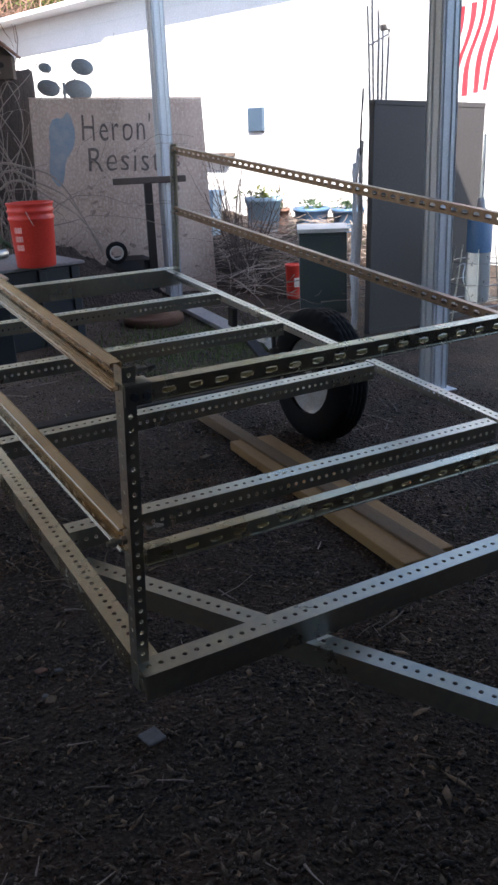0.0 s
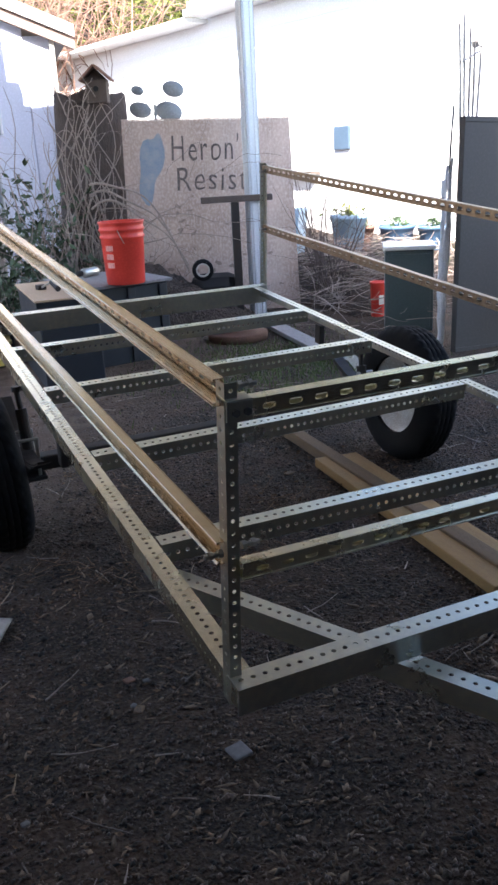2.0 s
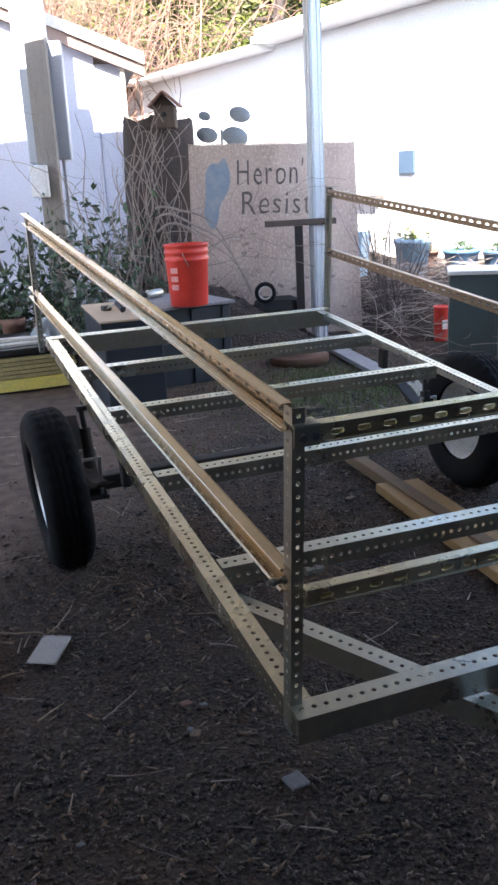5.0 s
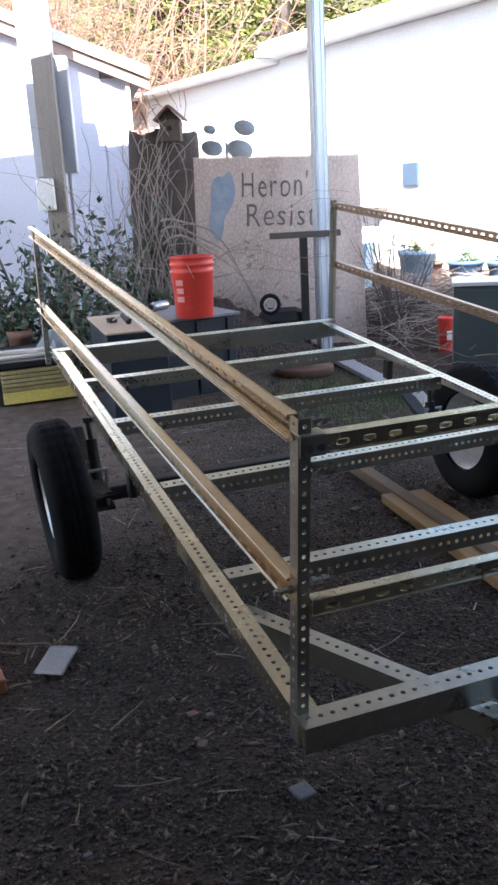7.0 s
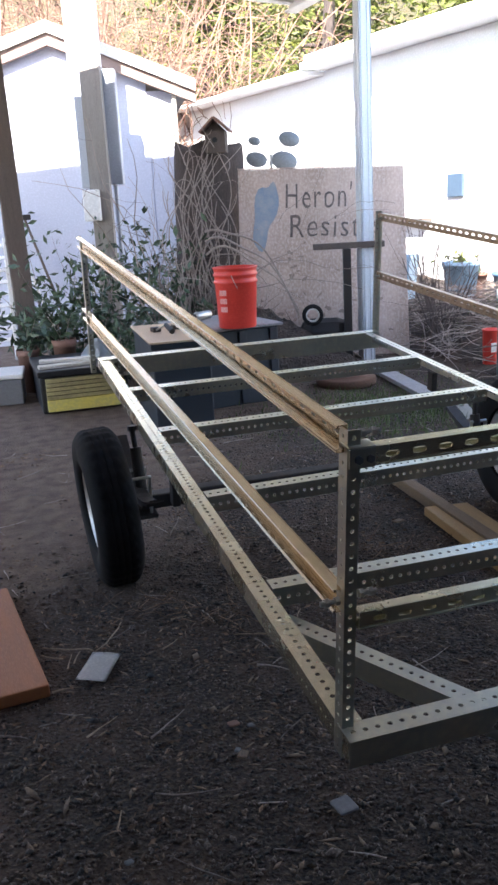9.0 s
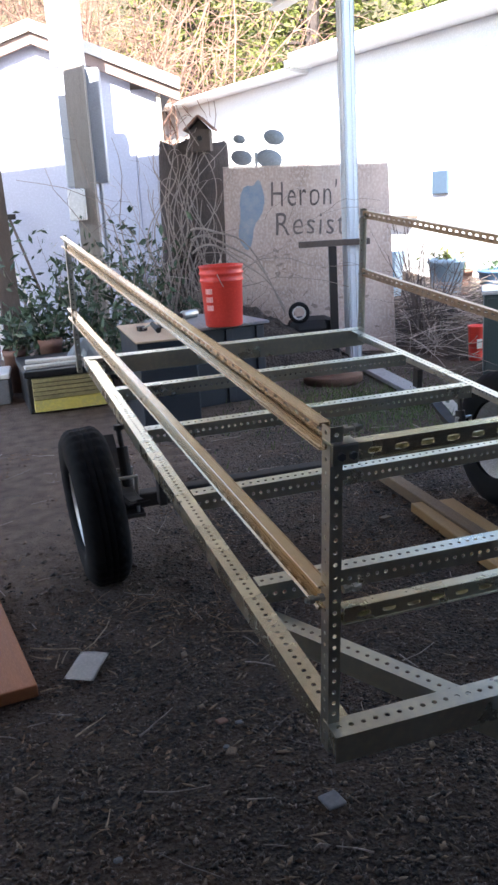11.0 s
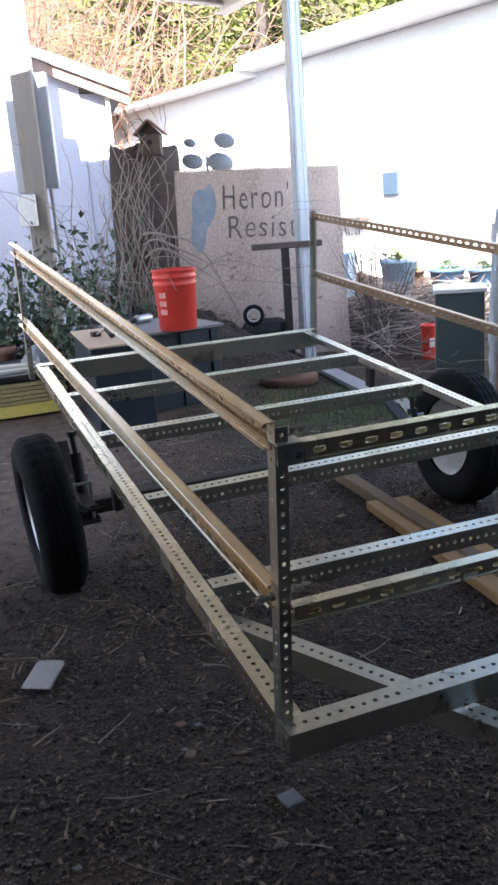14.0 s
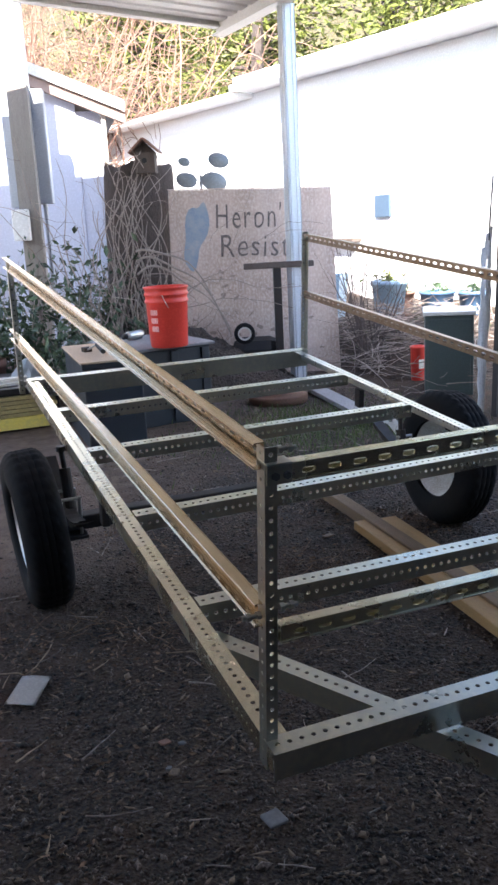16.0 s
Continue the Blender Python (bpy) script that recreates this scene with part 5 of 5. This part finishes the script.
def vines():
    rnd = random.Random(73)
    ob = thing("bare_vine", "tangle of pale bare vines climbing the stump", "vine", pose(1.2, 5.45, 0))
    paths = []
    for k in range(40):
        x, y = rnd.uniform(-0.35, 0.40), rnd.uniform(-0.28, 0.05)
        tall = rnd.random() < 0.6
        paths = []
        main = stem(rnd, (x, y, 0), (rnd.uniform(-0.25, 0.3), rnd.uniform(-0.1, 0.15), 1), rnd.uniform(1.3, 2.2) if tall else rnd.uniform(0.6, 1.2), rnd.uniform(0.0035, 0.009), 12, 0.33)
        paths.append(main)
        for _ in range(3):
            p, rr = main[rnd.randrange(3, 12)]
            paths.append(stem(rnd, p, (rnd.uniform(-1, 1), rnd.uniform(-0.6, 0.2), rnd.uniform(-0.4, 0.8)), rnd.uniform(0.2, 0.6), rr * 0.75, 7, 0.42, 0.05))
        raw("vine_stem", *tubes(paths, 5), TWIG, ob)
    for k in range(4):                                  # arching runners towards the sign and the pail
        z = rnd.uniform(0.75, 1.1)
        raw("vine_runner", *tubes([stem(rnd, (0.1, -0.25, z), (1, -0.25, rnd.uniform(-0.1, 0.35)), rnd.uniform(0.3, 0.55), 0.005, 10, 0.16, 0.07)], 5), TWIG, ob)

    for k in range(26):                                 # thick curling vines hugging the stump
        x0, y0, ph, am = rnd.uniform(-0.22, 0.16), rnd.uniform(-0.16, 0.0), rnd.uniform(0, 6.28), rnd.uniform(0.03, 0.10)
        top, fr = rnd.uniform(1.2, 2.0), rnd.uniform(3, 7)
        path = []
        for i in range(22):
            z = top * i / 21
            a = fr * z + ph
            path.append((Vector((x0 + 0.07 * z + am * math.sin(a) * (0.4 + z), y0 - 0.02 + am * 0.6 * math.cos(a * 0.8), z)), 0.0075 - 0.0045 * i / 21))
        if k % 2 and x0 < 0.0:                          # the tip curls over
            e = path[-1][0]
            path += [(e + Vector((0.06 * (1 - math.cos(q * 0.5)) * (1 if k % 4 == 1 else -1), -0.01 * q, 0.07 * math.sin(q * 0.5))), 0.003) for q in range(1, 10)]
        raw("vine_coil", *tubes([path], 5), TWIG, ob)
    for k in range(3):                                  # heavy arching runners
        path = [(Vector((0.02 + 0.62 * u, -0.30 - 0.25 * u, 0.86 + 0.07 * k + (0.30 + 0.05 * k) * u - (0.75 + 0.12 * k) * u * u + 0.03 * math.sin(9 * u + k))), 0.010 - 0.006 * u) for u in [i / 14 for i in range(15)]]
        raw("vine_runner", *tubes([path], 6), TWIG, ob)


vines()


def leafy_shrub(x, y, height, spread, seed, label, stems=22, leaves=26, size=0.085):
    rnd = random.Random(seed)
    ob = thing("leafy_shrub", label, "shrub", pose(x, y, 0))
    paths, verts, faces = [], [], []
    for _ in range(stems):
        a = rnd.uniform(0, 6.28)
        q = stem(rnd, (rnd.gauss(0, spread * 0.35), rnd.gauss(0, spread * 0.25), 0), (math.cos(a) * 0.35, math.sin(a) * 0.35, 1), height * rnd.uniform(0.55, 1.05), 0.006, 8, 0.16)
        paths.append(q)
        for _ in range(leaves):
            p, _r = q[rnd.randrange(2, 9)]
            leaf_faces(rnd, p + Vector((rnd.gauss(0, 0.05), rnd.gauss(0, 0.05), rnd.gauss(0, 0.04))), size * rnd.uniform(0.6, 1.25), verts, faces, 0.9)
    raw("twig_growth", *tubes(paths), TWIG, ob)
    raw("foliage", verts, faces, LEAF, ob, "dark green pointed leaves")


leafy_shrub(0.85, 6.05, 1.25, 0.75, 81, "dark green leafy shrub before the lilac house", 34)
leafy_shrub(0.45, 5.75, 1.05, 0.6, 82, "dark green leafy shrub before the lilac house", 24)
leafy_shrub(0.98, 5.25, 0.85, 0.5, 83, "low dark green leafy shrub behind the chest", 20)
leafy_shrub(0.08, 5.35, 0.62, 0.4, 84, "low dark leafy plant by the black crate", 16)
leafy_shrub(0.62, 4.95, 0.55, 0.35, 85, "low dark leafy plant behind the chest", 14)


def clear_bag():
    ob = thing("plastic_bag", "clear plastic bag standing beside the crate", "bag", pose(0.28, 4.62, 0.345 - 0.345))
    rnd = random.Random(90)
    bm = bmesh.new()
    bmesh.ops.create_icosphere(bm, subdivisions=3, radius=1)
    for v in bm.verts:
        k = 1 + 0.22 * noise.noise(v.co * 2.6)
        v.co = Vector((v.co.x * 0.14 * k * (1 - 0.45 * max(0, v.co.z)), v.co.y * 0.11 * k, 0.20 + v.co.z * 0.20))
    part("bag", bm, CLEAR, ob)


clear_bag()


def tall_spinner():
    ob = thing("garden_ornament", "dark round-petalled metal garden ornament behind the sign", "ornament", pose(1.93, 5.62, 0, 0, 0, -18))
    part("stake", rod((0, 0, 0), (0, 0, 1.58), 0.010, seg=8), ORNAMENT, ob)
    for x, z, r in ((-0.125, 1.685, 0.050), (0.150, 1.685, 0.085), (-0.115, 1.545, 0.085), (0.105, 1.525, 0.105)):
        part("arm", rod((0, 0, 1.50), (x, 0, z), 0.003, seg=6), ORNAMENT, ob)
        part("disc", lathe([(0.0, -0.004), (r * 0.95, -0.004), (r, 0.0), (r * 0.95, 0.004), (0.0, 0.004)], 24, pose(x, 0, z, 82, 14, 0) @ Matrix.Diagonal((1.0, 0.70, 1.0, 1.0))), ORNAMENT, ob, smooth=True)


tall_spinner()


# ---- trees behind ----
def evergreen(x, y, height, spread, seed, label, leaves=9000, size=0.16):
    rnd = random.Random(seed)
    ob = thing("tree", label, "tree", pose(x, y, 0), "trees behind the houses")
    paths = [stem(rnd, (0, 0, -0.1), (0, 0, 1), height, height * 0.022, 10, 0.04)]
    verts, faces = [], []
    tips = []
    for _ in range(90):
        z = height * rnd.uniform(0.12, 0.97)
        a = rnd.uniform(0, 6.28)
        reach = spread * (1.15 - z / height) * rnd.uniform(0.5, 1.1) + 0.3
        limb = stem(rnd, (0, 0, z), (math.cos(a), math.sin(a), rnd.uniform(0.0, 0.5)), reach, 0.035, 6, 0.16, 0.05)
        paths.append(limb)
        tips += [p for p, _r in limb[2:]]
    for _ in range(leaves):
        p = tips[rnd.randrange(len(tips))]
        leaf_faces(rnd, p + Vector((rnd.gauss(0, 0.22), rnd.gauss(0, 0.22), rnd.gauss(0, 0.16))), size * rnd.uniform(0.5, 1.3), verts, faces, 0.5)
    raw("trunk", *tubes(paths, 6), BARK, ob)
    raw("crown", verts, faces, FIR, ob, "yellow-green sunlit foliage")


TREE = "yellow-green sunlit tree with dense drooping foliage"
for i, (x, y, h, s) in enumerate(((4.6, 16.5, 8.5, 2.4), (6.6, 15.5, 9.0, 2.6), (8.6, 13.5, 9.0, 2.6), (10.6, 11.0, 8.5, 2.6), (5.6, 19.0, 10.0, 3.0), (8.2, 18.0, 10.0, 3.0), (11.5, 14.5, 10.0, 3.0), (12.8, 8.0, 8.5, 2.6))):
    evergreen(x, y, h, s, 100 + i, TREE)


def brush_tree(x, y, height, seed, label, count=60):
    rnd = random.Random(seed)
    ob = thing("bare_tree", label, "tree", pose(x, y, 0), "bare trees behind the lilac house")
    paths = []
    for _ in range(count):
        a = rnd.uniform(0, 6.28)
        main = stem(rnd, (rnd.gauss(0, 0.5), rnd.gauss(0, 0.4), -0.05), (math.cos(a) * 0.3, math.sin(a) * 0.3, 1), height * rnd.uniform(0.6, 1.1), 0.026, 12, 0.24)
        paths.append(main)
        for _ in range(9):
            p, rr = main[rnd.randrange(3, 12)]
            b = rnd.uniform(0, 6.28)
            paths.append(stem(rnd, p, (math.cos(b), math.sin(b), rnd.uniform(-0.3, 0.8)), height * rnd.uniform(0.1, 0.25), max(0.008, rr * 0.6), 6, 0.40, 0.04))
    raw("twig_growth", *tubes(paths, 4), STRAW, ob)


for i, (x, y, h) in enumerate(((0.2, 13.5, 6.5), (1.6, 13.8, 6.5), (3.0, 14.2, 6.5), (-1.5, 14.0, 6.5), (0.9, 16.0, 8.0), (2.6, 16.5, 8.0), (-1.0, 17.0, 8.0), (4.2, 14.6, 5.0))):
    brush_tree(x, y, h, 140 + i, "bare orange-brown brushy tree in the sun")


def far_hill():
    """Wooded rise that closes the view behind the trees."""
    n = 60
    verts, faces = [], []
    for i in range(n + 1):
        a = math.radians(-60 + 150 * i / n)
        for j in range(9):
            r, z = 22 + 3.5 * j, 2.0 * j + 0.9 * noise.noise(Vector((i * 0.35, j * 0.7, 0)))
            verts.append((r * math.sin(a), r * math.cos(a), max(-0.05, z)))
    for i in range(n):
        for j in range(8):
            b = i * 9 + j
            faces.append((b, b + 1, b + 10, b + 9))
    tagged(raw("backdrop_hill", verts, faces, HILL, smooth=True), "wooded hillside behind the trees", "hill", kind="structure")


far_hill()


def louvred_panel():
    ob = thing("louvred_panel", "white slatted panel leaning behind the old timber post", "panel", pose(-0.46, 6.60, 0, 6, 0, 4))
    for x in (0.0, 0.30):
        part("stile", box((x, 0, 0.0), (x + 0.035, 0.03, 1.05), 0.004), SIDING, ob)
    for k in range(9):
        part("slat", box((0.036, -0.010, -0.004), (0.299, 0.030, 0.006), 0.002, m=pose(0, 0.015, 0.18 + 0.10 * k, 38)), SIDING, ob)


louvred_panel()


def potted_plant(x, y, r, h, label, seed, leaves=120):
    ob = thing("potted_plant", label, "potted plant", pose(x, y, 0))
    part("pot", lathe([(0, 0), (r * 0.72, 0), (r * 0.93, h * 0.86), (r, h * 0.86), (r * 1.02, h), (r * 0.92, h), (r * 0.9, h * 0.84), (0, h * 0.82)], 24), TERRA, ob, smooth=True)
    rnd = random.Random(seed)
    v, f, paths = [], [], []
    for _ in range(9):
        q = stem(rnd, (0, 0, h * 0.8), (rnd.uniform(-0.6, 0.6), rnd.uniform(-0.6, 0.6), 1), rnd.uniform(0.2, 0.4), 0.004, 6, 0.2)
        paths.append(q)
        for _ in range(leaves // 9):
            p = q[rnd.randrange(2, 7)][0]
            leaf_faces(rnd, p, rnd.uniform(0.05, 0.11), v, f, 0.8)
    raw("twig_growth", *tubes(paths), TWIG, ob)
    raw("foliage", v, f, LEAF, ob)


potted_plant(0.11, 5.02, 0.085, 0.36, "leafy plant in a tall clay pot behind the crate", 201)
potted_plant(-0.14, 5.10, 0.08, 0.30, "leafy plant in a clay pot behind the crate", 202)
potted_plant(-0.42, 5.35, 0.09, 0.25, "leafy plant in a clay pot by the post", 203)
